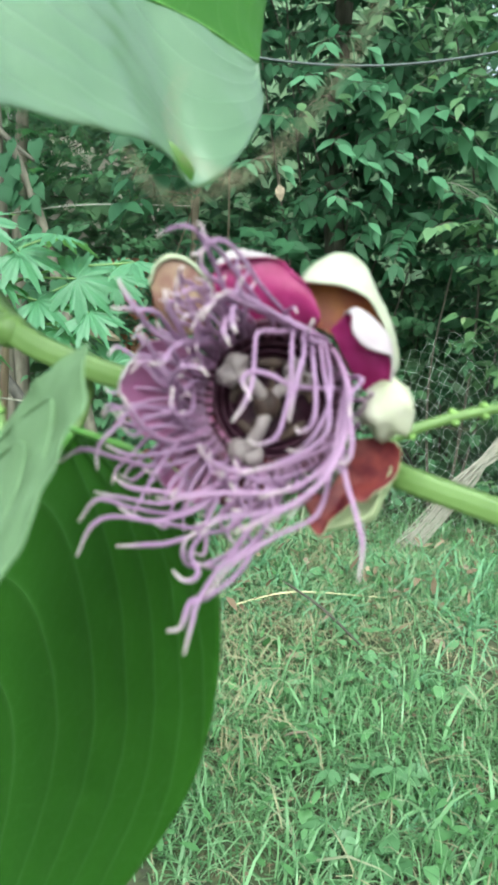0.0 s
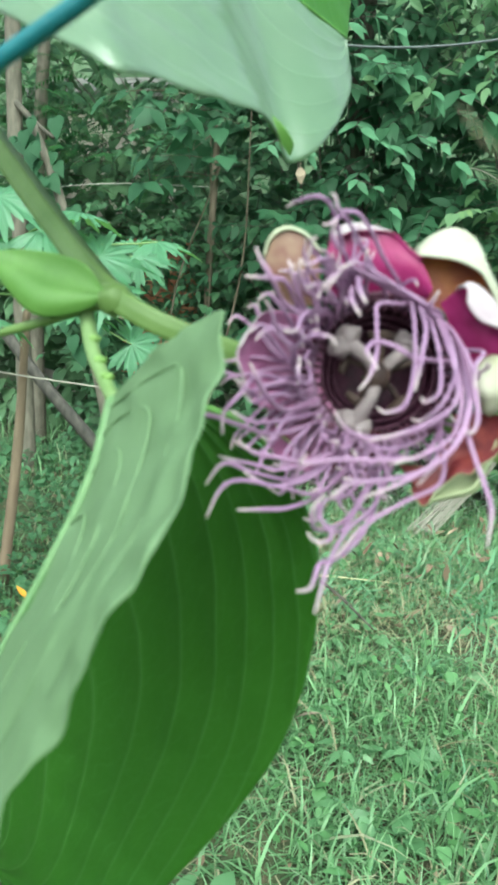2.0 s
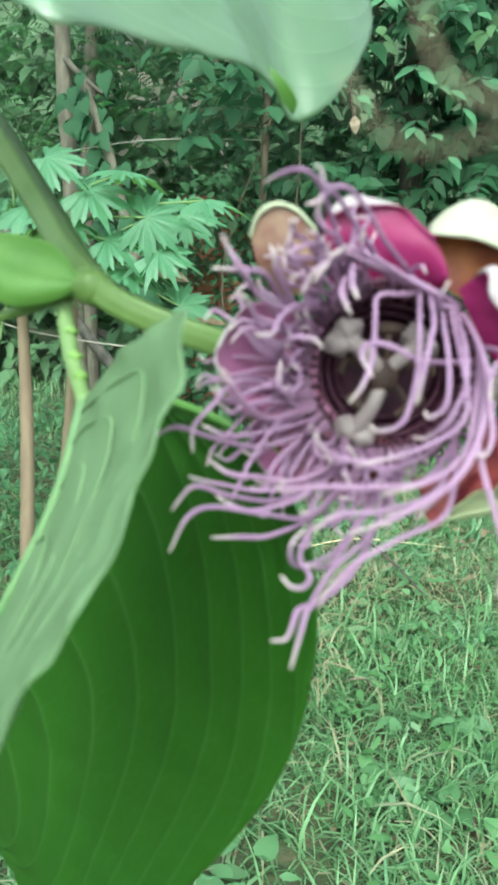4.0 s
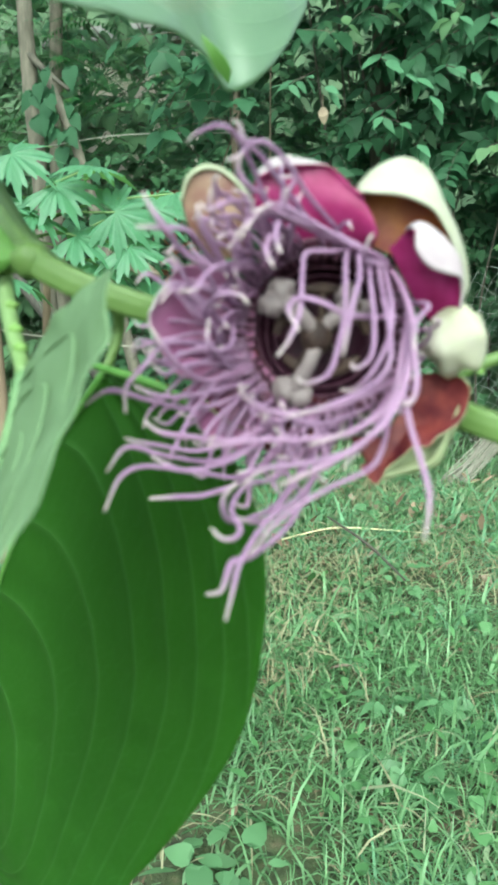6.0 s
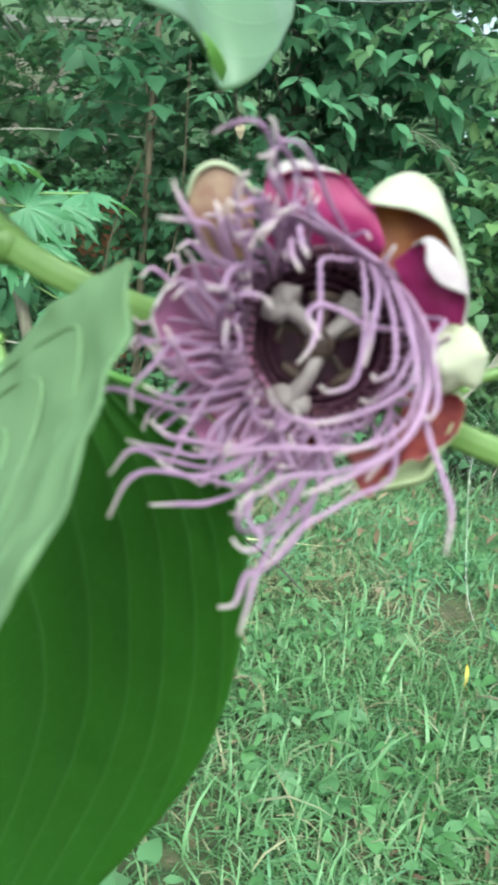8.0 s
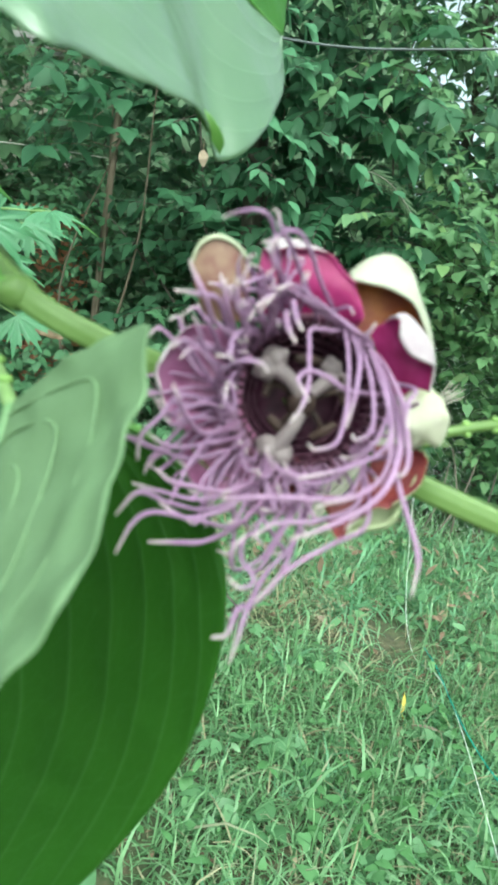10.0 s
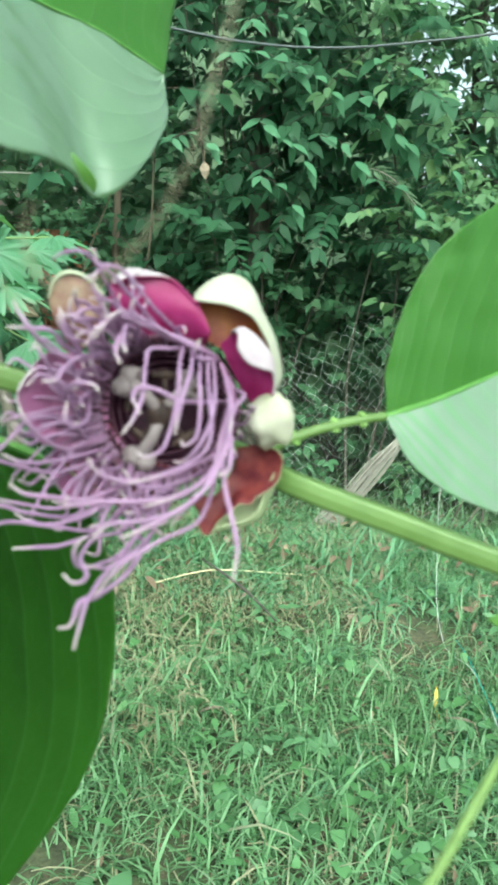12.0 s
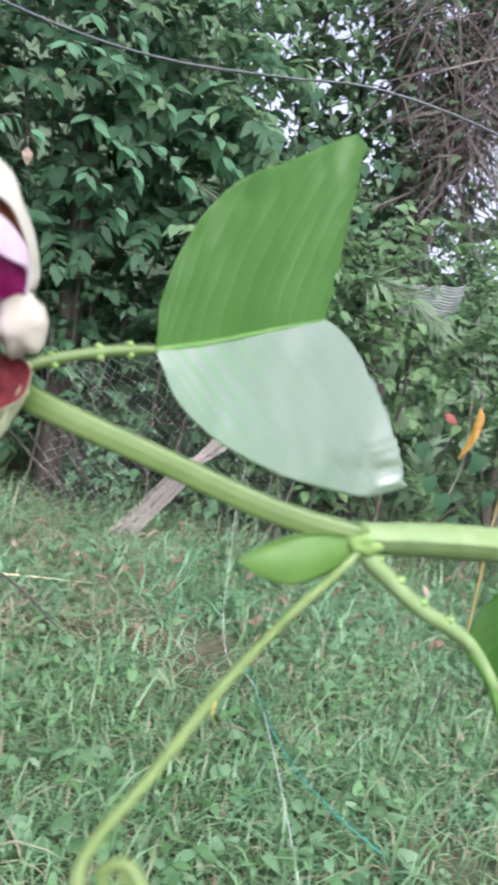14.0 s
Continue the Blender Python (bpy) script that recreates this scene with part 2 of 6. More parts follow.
def spline(points, count):
    """A smooth line through the points."""
    p = np.asarray(points, float)
    if len(p) == 2:
        return p[0] + np.linspace(0, 1, count)[:, None] * (p[1] - p[0])
    d = np.r_[0, np.cumsum(np.linalg.norm(np.diff(p, axis=0), axis=1) ** 0.6)]
    q = np.vstack([2 * p[0] - p[1], p, 2 * p[-1] - p[-2]])
    s = np.linspace(0, d[-1], count)
    out = []
    for x in s:
        k = min(max(np.searchsorted(d, x) - 1, 0), len(p) - 2)
        w = (x - d[k]) / (d[k + 1] - d[k])
        a, b, c, e = q[k], q[k + 1], q[k + 2], q[k + 3]
        h = d[k + 1] - d[k]
        m1 = (c - a) / (h + (d[k] - d[k - 1] if k > 0 else h)) * h
        m2 = (e - b) / (h + (d[k + 2] - d[k + 1] if k + 2 < len(d) else h)) * h
        out.append((2 * w**3 - 3 * w**2 + 1) * b + (w**3 - 2 * w**2 + w) * m1 + (-2 * w**3 + 3 * w**2) * c + (w**3 - w**2) * m2)
    return np.array(out)


def tube(points, radii, sides=8, count=None, wings=0.0, raw=False, rng=None, wobble=0.0):
    """A round or winged stalk along the points; radii at even steps along it."""
    line = spline(points, count or 6 * len(points))
    n = len(line)
    r = np.interp(np.linspace(0, 1, n), np.linspace(0, 1, len(radii)), radii)
    tan = np.gradient(line, axis=0)
    tan /= np.linalg.norm(tan, axis=1)[:, None] + 1e-12
    side = np.cross(tan[0], (0.1, 0.2, 1.0))
    if np.linalg.norm(side) < 0.1:
        side = np.cross(tan[0], (1, 0, 0))
    verts, uvs = [], []
    for i in range(n):
        side = side - tan[i] * (side @ tan[i])
        side /= np.linalg.norm(side)
        up = np.cross(tan[i], side)
        for j in range(sides):
            a = 2 * np.pi * j / sides
            k = r[i] * (1 + wings * max(0.0, math.cos(4 * a)) ** 3 - 0.35 * wings)
            if wobble:
                k *= 1 + wobble * (rng.random() - 0.5)
            verts.append(line[i] + k * (math.cos(a) * side + math.sin(a) * up))
            uvs.append((i / (n - 1), j / sides))
    faces = []
    for i in range(n - 1):
        for j in range(sides):
            k = (j + 1) % sides
            faces.append((i * sides + j, i * sides + k, (i + 1) * sides + k, (i + 1) * sides + j))
    faces.append(tuple(range(sides))[::-1])
    faces.append(tuple((n - 1) * sides + j for j in range(sides)))
    return (verts, faces, uvs) if raw else mesh("tube", verts, faces, uvs)


def blob(centre, size, seed=0, bumps=0.15, subdivisions=3):
    bm = bmesh.new()
    bmesh.ops.create_icosphere(bm, subdivisions=subdivisions, radius=1)
    for v in bm.verts:
        k = 1 + bumps * noise.noise(v.co * 1.7 + Vector((seed, 2 * seed, 0)))
        v.co = Vector(centre) + Vector((v.co.x * size[0], v.co.y * size[1], v.co.z * size[2])) * k
    me = bpy.data.meshes.new("blob")
    bm.to_mesh(me)
    bm.free()
    me.polygons.foreach_set("use_smooth", np.ones(len(me.polygons), dtype=bool))
    return me


def half_blade(mid, edge, nu=44, nv=22, belly=0.0, bow=0.0, crinkle=0.0012, thick=0.0006, seed=0, ribs=9.0, slant=0.55, raise_ribs=0.0, ends=True, puff=(0, 0, 0), arch=1.4, ragged=0.0, skew=1.0):
    """Half of a leaf, spanned from its midrib to its margin; both lines run from the base to the tip."""
    mid = spline(mid, nu)
    full = np.vstack([mid[0], np.asarray(edge, float), mid[-1]]) if ends else np.vstack([mid[0], np.asarray(edge, float)])
    rim = spline(full, nu)
    along = mid[-1] - mid[0]
    along = along / np.linalg.norm(along)
    verts, uvs = np.zeros((nu, nv, 3)), np.zeros((nu, nv, 2))
    for i in range(nu):
        for j in range(nv):
            v = j / (nv - 1)
            p = mid[i] * (1 - v) + rim[i] * v + np.array(puff) * math.sin(math.pi * v)
            p = p + along * (bow * math.sin(math.pi * v**skew) + ragged * v**0.3 * (noise.noise(Vector((11.0 * v, seed, 0))) + 0.6 * noise.noise(Vector((31.0 * v, seed, 5))))) * (i / (nu - 1)) ** 3
            verts[i, j] = p
            uvs[i, j] = (i / (nu - 1), v)
    du, dv = np.gradient(verts, axis=0), np.gradient(verts, axis=1)
    nor = np.cross(du, dv)
    nor /= np.linalg.norm(nor, axis=2)[:, :, None] + 1e-12
    for i in range(nu):
        for j in range(nv):
            u, v = uvs[i, j]
            saw = abs(((u - v**arch * slant) * ribs) % 1.0 - 0.5) * 2
            h = belly * math.sin(math.pi * v) * math.sin(math.pi * min(1.0, u * 1.1))
            h += raise_ribs * max(0.0, saw - 0.75) / 0.25 * (1 - 0.6 * v) * min(1.0, v * 8)
            h -= raise_ribs * 1.2 * math.cos(saw * math.pi) * 0.4 * min(1.0, 4 * v * (1 - v))
            h += crinkle * noise.noise(Vector(verts[i, j] * 45 + seed)) + crinkle * 1.4 * v * v * noise.noise(Vector(verts[i, j] * 70 + 5 + seed))
            verts[i, j] += nor[i, j] * h
    faces, back = [], nu * nv
    for i in range(nu - 1):
        for j in range(nv - 1):
            a = i * nv + j
            faces.append((a, a + 1, a + nv + 1, a + nv))
            faces.append((back + a, back + a + nv, back + a + nv + 1, back + a + 1))
    for i in range(nu - 1):
        a = i * nv + nv - 1
        faces.append((a, back + a, back + a + nv, a + nv))
    for j in range(nv - 1):
        a = (nu - 1) * nv + j
        faces.append((a, a + 1, back + a + 1, back + a))
    both = np.vstack([verts.reshape(-1, 3), (verts - nor * thick).reshape(-1, 3)])
    return mesh("blade", both, faces, np.vstack([uvs.reshape(-1, 2)] * 2))


def scatter(name, templates, poses, smooth=True):
    """One mesh of many small pieces: templates are (verts, faces); poses are rows of (template, 4x4 matrix)."""
    all_v, all_f, off = [], [], 0
    for k, m in poses:
        v, fs = templates[k]
        all_v.append(v @ m[:3, :3].T + m[:3, 3])
        all_f.extend([[i + off for i in q] for q in fs])
        off += len(v)
    me = bpy.data.meshes.new(name)
    me.from_pydata(np.vstack(all_v).tolist(), [], all_f)
    if smooth:
        me.polygons.foreach_set("use_smooth", np.ones(len(me.polygons), dtype=bool))
    return me


def frame_of(ahead, up, place, size):
    """A 4x4 with y along ahead, z near up."""
    y = np.asarray(ahead, float)
    y = y / (np.linalg.norm(y) + 1e-9)
    x = np.cross(y, up)
    x = x / (np.linalg.norm(x) + 1e-9)
    z = np.cross(x, y)
    m = np.eye(4)
    m[:3, 0], m[:3, 1], m[:3, 2], m[:3, 3] = x * size, y * size, z * size, place
    return m


# ---- the passion vine ----
vine = thing("passion_vine", (-0.62, 0.10, 0.0), "green winged-stem passion vine with large leaves and tendrils", "vine")
STEM = [(-0.62, 0.10, -0.03), (-0.66, 0.14, 0.7), (-0.60, 0.20, 1.5), (-0.45, 0.215, 1.72), (-0.345, 0.200, 1.685), (-0.247, 0.160, 1.605), (-0.182, 0.121, 1.554), (-0.116, 0.069, 1.514),
        (-0.077, 0.072, 1.497), (0.0, 0.108, 1.474), (0.055, 0.106, 1.460), (0.084, 0.088, 1.452), (0.143, 0.080, 1.438), (0.205, 0.077, 1.423), (0.251, 0.075, 1.418)]
link("stem", tube(STEM, [0.0075, 0.0078, 0.0082, 0.0086, 0.0082, 0.0072, 0.0066, 0.0064], 24, 160, 0.32), M_STEM, vine)
link("stem", tube([(0.249, 0.075, 1.418), (0.287, 0.080, 1.422), (0.330, 0.090, 1.424), (0.409, 0.120, 1.426), (0.55, 0.16, 1.45), (0.75, 0.2, 1.4)], [0.0062, 0.0074, 0.0076, 0.0073, 0.0072, 0.007, 0.007, 0.007], 24, 90, 0.34), M_PALE, vine, "pale green younger stem beyond the node")
link("node", blob((0.250, 0.075, 1.416), (0.010, 0.0075, 0.0072), 3, 0.4), M_GLAND, vine)
link("node", blob((-0.117, 0.067, 1.513), (0.010, 0.009, 0.009), 5), M_STEM, vine)


def glands(line, shares, radius, parent, size=0.0026, sides=(1, -1)):
    """Wart-like nectar glands sitting on a petiole, above and below."""
    way = spline(line, 60)
    for i, s in enumerate(shares):
        k = int(s * 58)
        t = way[k + 1] - way[k]
        up = np.cross(t / np.linalg.norm(t), (0.1, 1, 0))
        up /= np.linalg.norm(up)
        up *= 1 if up[2] > 0 else -1
        for q in sides:
            p = way[k] + q * radius * up + (0, -0.0008, 0)
            link("gland", blob(p, (size * 1.15, size, size * 0.8), i + q, 0.35, 2), M_GLAND, parent, "small wart-like nectar gland")


# big dark leaf hanging behind the flower
BIG_MID = [(-0.084, 0.075, 1.462), (-0.129, 0.090, 1.405), (-0.186, 0.115, 1.31), (-0.245, 0.146, 1.20), (-0.285, 0.180, 1.05)]
big = link("leaf", half_blade(BIG_MID, [(-0.043, 0.070, 1.450), (-0.010, 0.060, 1.426), (0.004, 0.054, 1.391), (0.002, 0.058, 1.330), (-0.018, 0.066, 1.263), (-0.073, 0.074, 1.170), (-0.134, 0.080, 1.092)], 80, 44, -0.003, seed=3, ribs=7.0, raise_ribs=0.0011, slant=0.85, arch=2.2), M_LEAF, vine, "large dark green hanging leaf with arching veins")
BIG_BACK = [(-0.062, 0.092, 1.452), (-0.062, 0.118, 1.41), (-0.090, 0.145, 1.34), (-0.135, 0.170, 1.25), (-0.195, 0.185, 1.16), (-0.245, 0.190, 1.10)]
link("blade_half", half_blade(BIG_MID, BIG_BACK, 60, 26, 0.002, seed=4, ribs=8.0, raise_ribs=0.0005), M_LEAF, big)
link("midrib", tube(BIG_MID, [0.002, 0.0016, 0.0007], 8, 40), M_RIB, big)
link("petiole", tube([(-0.078, 0.074, 1.497), (-0.079, 0.082, 1.484), (-0.081, 0.080, 1.472), (-0.084, 0.075, 1.461)], [0.003, 0.0026, 0.0024], 10), M_STEM, big)
link("margin", tube([(-0.083, 0.064, 1.466), (-0.061, 0.062, 1.462), (-0.040, 0.060, 1.456), (-0.02, 0.058, 1.44)], [0.0016, 0.0022, 0.0012], 8), M_RIB, big, "bright green rolled leaf margin")

# folded leaf that shows its pale underside
LEFT_MID = [(-0.098, 0.031, 1.467), (-0.100, 0.014, 1.430), (-0.110, -0.002, 1.395), (-0.123, -0.016, 1.360), (-0.136, -0.032, 1.324), (-0.142, -0.050, 1.233)]
LEFT_EDGE = [(-0.064, 0.008, 1.495), (-0.033, -0.011, 1.512), (-0.027, -0.025, 1.492), (-0.026, -0.045, 1.472), (-0.024, -0.062, 1.459), (-0.025, -0.085, 1.439), (-0.036, -0.095, 1.421), (-0.042, -0.100, 1.400), (-0.049, -0.100, 1.382), (-0.067, -0.100, 1.355), (-0.077, -0.100, 1.324)]
left = link("leaf", half_blade(LEFT_MID, LEFT_EDGE, 100, 44, 0.0, seed=8, ribs=5.0, slant=1.35, raise_ribs=0.0, crinkle=0.0022, arch=3.2), M_UNDER, vine, "folded leaf showing its pale green veined underside")
mid_line, rim_line = spline(LEFT_MID, 100), spline(np.vstack([LEFT_MID[0], LEFT_EDGE, LEFT_MID[-1]]), 100)
for u0, far, run in ((0.03, 0.80, 0.60), (0.09, 0.62, 0.66), (0.17, 0.46, 0.62), (0.28, 0.34, 0.56)):
    way = []
    for q in np.linspace(0, 1, 12):
        u, v = u0 + run * q**2.1, far * (1 - (1 - q) ** 3)
        k = min(98.999, 99 * u)
        i, w = int(k), k - int(k)
        m, e = mid_line[i] * (1 - w) + mid_line[i + 1] * w, rim_line[i] * (1 - w) + rim_line[i + 1] * w
        way.append(tuple(m * (1 - v) + e * v + np.array((0, -0.0004, 0))))
    link("vein", tube(way, [0.0008, 0.0006, 0.0004, 0.0002], 8, 40), M_RIBUNDER, left)
link("midrib", tube(LEFT_MID, [0.0030, 0.0022, 0.0016, 0.0012], 10, 40), M_RIBPALE, left)
LEFT_BACK = [(-0.088, 0.034, 1.460), (-0.086, 0.014, 1.430), (-0.093, -0.003, 1.398), (-0.109, -0.026, 1.363), (-0.120, -0.042, 1.32), (-0.129, -0.050, 1.275)]
link("blade_half", half_blade(LEFT_MID, LEFT_BACK, 40, 16, seed=9), M_LEAF, left)
link("petiole", tube([(-0.136, 0.073, 1.508), (-0.124, 0.060, 1.486), (-0.110, 0.045, 1.474), (-0.097, 0.030, 1.466)], [0.0042, 0.0038, 0.0034], 12), M_PALE, left)
glands([(-0.136, 0.073, 1.508), (-0.124, 0.060, 1.486), (-0.110, 0.045, 1.474), (-0.097, 0.030, 1.466)], (0.30, 0.55, 0.76), 0.0034, left, 0.0030, (1,))

# leaf overhead, one half painted pale as if catching the sky
TOP_MID = [(-0.032, 0.220, 1.688), (-0.061, 0.180, 1.699), (-0.086, 0.140, 1.701), (-0.113, 0.070, 1.701), (-0.19, 0.05, 1.72), (-0.28, 0.09, 1.74)]
top = link("leaf", half_blade(TOP_MID, [(-0.026, 0.215, 1.662), (-0.025, 0.180, 1.630), (-0.034, 0.150, 1.603), (-0.045, 0.135, 1.595), (-0.045, 0.105, 1.602), (-0.045, 0.075, 1.604), (-0.056, 0.045, 1.603), (-0.072, 0.005, 1.601), (-0.081, -0.020, 1.599), (-0.2, 0.03, 1.66)], 80, 34, 0.0, seed=11, ribs=9.0, slant=-0.5, raise_ribs=0.0005, crinkle=0.0012), M_TOP_SHEEN_PAINT, vine, "glossy leaf with pale sky sheen painted into its colour, drooping lip")
link("blade_half", half_blade(TOP_MID, [(-0.035, 0.240, 1.719), (-0.039, 0.260, 1.766), (-0.066, 0.260, 1.819), (-0.150, 0.220, 1.832), (-0.28, 0.15, 1.80)], 50, 24, seed=12), M_GLOSS, top)
link("midrib", tube(TOP_MID, [0.0008, 0.0011, 0.0015], 8, 40), M_RIB, top)
link("curled_lip", half_blade([(-0.058, 0.117, 1.617), (-0.050, 0.121, 1.606), (-0.043, 0.130, 1.597)], [(-0.054, 0.119, 1.617), (-0.046, 0.122, 1.611), (-0.041, 0.128, 1.603)], 16, 8, crinkle=0.0003), M_STIP, top, "yellow-green curled leaf edge")
link("petiole", tube([(-0.28, 0.09, 1.74), (-0.38, 0.17, 1.75), (-0.45, 0.213, 1.72)], [0.0024, 0.003], 10), M_STEM, top)

# leaf with one half dark and one glossy half painted pale as sky sheen
RIGHT_MID = [(0.133, 0.123, 1.486), (0.163, 0.145, 1.496), (0.197, 0.175, 1.510), (0.217, 0.188, 1.518), (0.233, 0.202, 1.5245)]
right = link("leaf", half_blade(RIGHT_MID, [(0.132, 0.130, 1.518), (0.143, 0.150, 1.560), (0.163, 0.170, 1.591), (0.190, 0.200, 1.614), (0.219, 0.230, 1.640), (0.235, 0.240, 1.651), (0.243, 0.245, 1.649)], 80, 60, 0.0, bow=0.002, ragged=0.006, seed=14, ribs=10.0, slant=0.4, crinkle=0.0012, raise_ribs=0.00012, ends=False), M_GLOSS, vine, "broad leaf folded along its midrib, ragged far edge")
link("blade_half", half_blade(RIGHT_MID, [(0.149, 0.120, 1.462), (0.178, 0.130, 1.443), (0.215, 0.150, 1.429), (0.256, 0.175, 1.421), (0.288, 0.200, 1.417), (0.315, 0.210, 1.427)], 80, 60, 0.0, bow=0.017, skew=0.7, ragged=0.004, seed=15, ribs=10.0, slant=0.4, crinkle=0.0012, raise_ribs=0.00012, ends=False), M_SHEEN_PAINT, right, "glossy leaf half with sky sheen painted into its pale colour")
link("midrib", tube(RIGHT_MID, [0.0017, 0.0013, 0.0006], 8, 40), M_RIB, right)
link("petiole", tube([(0.070, 0.088, 1.456), (0.073, 0.100, 1.465), (0.088, 0.108, 1.473), (0.107, 0.114, 1.480), (0.122, 0.119, 1.484), (0.133, 0.123, 1.486)], [0.0034, 0.003, 0.0028, 0.0026], 12), M_STEM, right)
glands([(0.073, 0.100, 1.465), (0.088, 0.108, 1.473), (0.107, 0.114, 1.480), (0.122, 0.119, 1.484), (0.133, 0.123, 1.486)], (0.24, 0.56, 0.80), 0.0028, right, 0.0021)

# young leaf on a warty petiole past the node
SMALL_MID = [(0.316, 0.079, 1.374), (0.335, 0.074, 1.352), (0.351, 0.070, 1.316), (0.36, 0.06, 1.27)]
small = link("leaf", half_blade(SMALL_MID, [(0.328, 0.085, 1.396), (0.353, 0.080, 1.421), (0.390, 0.070, 1.383), (0.385, 0.065, 1.316)], 40, 20, seed=18, raise_ribs=0.0005), M_LEAF, vine, "dark green leaf on a petiole with glands")
link("midrib", tube(SMALL_MID, [0.003, 0.0022, 0.001], 8, 30), M_RIB, small)
link("petiole", tube([(0.250, 0.076, 1.412), (0.269, 0.075, 1.399), (0.286, 0.075, 1.388), (0.318, 0.078, 1.373), (0.337, 0.074, 1.352)], [0.0048, 0.0042, 0.0038, 0.003], 12), M_PALE, small)
glands([(0.250, 0.076, 1.412), (0.269, 0.075, 1.399), (0.286, 0.075, 1.388), (0.318, 0.078, 1.373), (0.337, 0.074, 1.352)], (0.12, 0.27, 0.45, 0.62), 0.0036, small, 0.0028, (1,))

# stipules: small leafy flaps at the nodes
link("stipule", half_blade([(0.247, 0.073, 1.418), (0.223, 0.064, 1.415), (0.189, 0.060, 1.401)], [(0.243, 0.070, 1.406), (0.220, 0.060, 1.394), (0.202, 0.059, 1.395)], 24, 12, 0.002, crinkle=0.0006), M_STIP, vine, "small leafy stipule beside the node")
link("stipule", half_blade([(0.247, 0.073, 1.418), (0.223, 0.064, 1.415), (0.189, 0.060, 1.401)], [(0.235, 0.067, 1.420), (0.211, 0.062, 1.416)], 24, 10, 0.001, crinkle=0.0006), M_STIP, vine, "small leafy stipule beside the node")
link("stipule", half_blade([(-0.116, 0.060, 1.514), (-0.150, 0.056, 1.519), (-0.184, 0.056, 1.533)], [(-0.131, 0.058, 1.505), (-0.152, 0.052, 1.502), (-0.171, 0.053, 1.515)], 24, 12, 0.003, crinkle=0.0006), M_STIP, vine, "small leafy stipule beside the node")
link("stipule", half_blade([(-0.116, 0.060, 1.514), (-0.150, 0.056, 1.519), (-0.184, 0.056, 1.533)], [(-0.132, 0.062, 1.530), (-0.160, 0.060, 1.535)], 24, 12, 0.002, crinkle=0.0006), M_STIP, vine, "small leafy stipule beside the node")

# tendrils
link("tendril", tube([(0.249, 0.072, 1.412), (0.237, 0.062, 1.401), (0.214, 0.030, 1.392), (0.182, -0.030, 1.385), (0.159, -0.070, 1.371), (0.148, -0.090, 1.367), (0.145, -0.100, 1.363), (0.150, -0.102, 1.355), (0.158, -0.103, 1.355), (0.161, -0.101, 1.362), (0.156, -0.098, 1.367), (0.1505, -0.097, 1.363), (0.153, -0.098, 1.3585), (0.157, -0.0985, 1.3585), (0.1578, -0.098, 1.362), (0.1545, -0.0975, 1.3637)], [0.0023, 0.0021, 0.0019, 0.0017, 0.0017, 0.0016], 10, 110), M_TENDRIL, vine, "green tendril with a coiled tip")
link("tendril", tube([(-0.117, 0.069, 1.511), (-0.131, 0.070, 1.508), (-0.152, 0.065, 1.500), (-0.179, 0.060, 1.491), (-0.229, 0.055, 1.478), (-0.32, 0.04, 1.46)], [0.0032, 0.0026, 0.002, 0.0014], 10), M_STEM, vine, "green tendril stretching sideways")
link("tendril", tube([(0.0515, -0.165, 1.5445), (0.056, -0.165, 1.539), (0.061, -0.165, 1.538), (0.069, -0.165, 1.541), (0.075, -0.165, 1.546), (0.080, -0.165, 1.552), (0.084, -0.165, 1.559), (0.087, -0.165, 1.566), (0.09, -0.12, 1.65), (0.05, 0.0, 1.78), (-0.1, 0.12, 1.86), (-0.3, 0.2, 1.84), (-0.45, 0.215, 1.72)], [0.00015, 0.00018, 0.0002, 0.0002, 0.00024, 0.0006], 8, 110), M_DRY, vine, "dry brown hooked tendril close by")
link("tendril", tube([(0.0593, -0.1645, 1.5551), (0.058, -0.1645, 1.551), (0.0581, -0.1645, 1.5478), (0.0604, -0.1645, 1.5437), (0.0642, -0.1647, 1.5416), (0.069, -0.165, 1.5412), (0.0733, -0.165, 1.5445)], [0.00012, 0.0002, 0.00022, 0.00022, 0.00022], 8, 60), M_DRY, vine, "dry brown hooked tendril close by")

# teal cord that carries the vine
cord = thing("support_cord", (-0.66, -0.06, 0.0), "teal plastic support line holding up the vine", "cord")
link("cord", tube([(-0.66, -0.06, -0.02), (-0.60, -0.06, 0.8), (-0.40, -0.06, 1.36), (-0.115, -0.06, 1.576), (-0.098, -0.06, 1.587), (-0.068, -0.06, 1.604), (-0.047, -0.06, 1.618), (0.0, -0.06, 1.65), (0.05, -0.06, 1.70)], [0.0031, 0.0031], 10), plain("teal_plastic", (0.013, 0.115, 0.14), 0.5), cord)

# ---- the flower ----
C0 = np.array((0.025, 0.055, 1.488))
AX = np.array((0.2166, -0.9709, 0.1022))
AU = np.array((0.9760, 0.2178, 0.0))
AV = np.array((-0.0223, 0.0997, 0.9948))
flower = thing("passion_flower", tuple(C0 - 0.04 * AX), "open passion flower with a shaggy lilac filament crown", "flower")


def fl(x, y, z):
    """A place in the flower: right, up and forward along its axis, in millimetres."""
    return C0 + (x * AU + y * AV + z * AX) / 1000


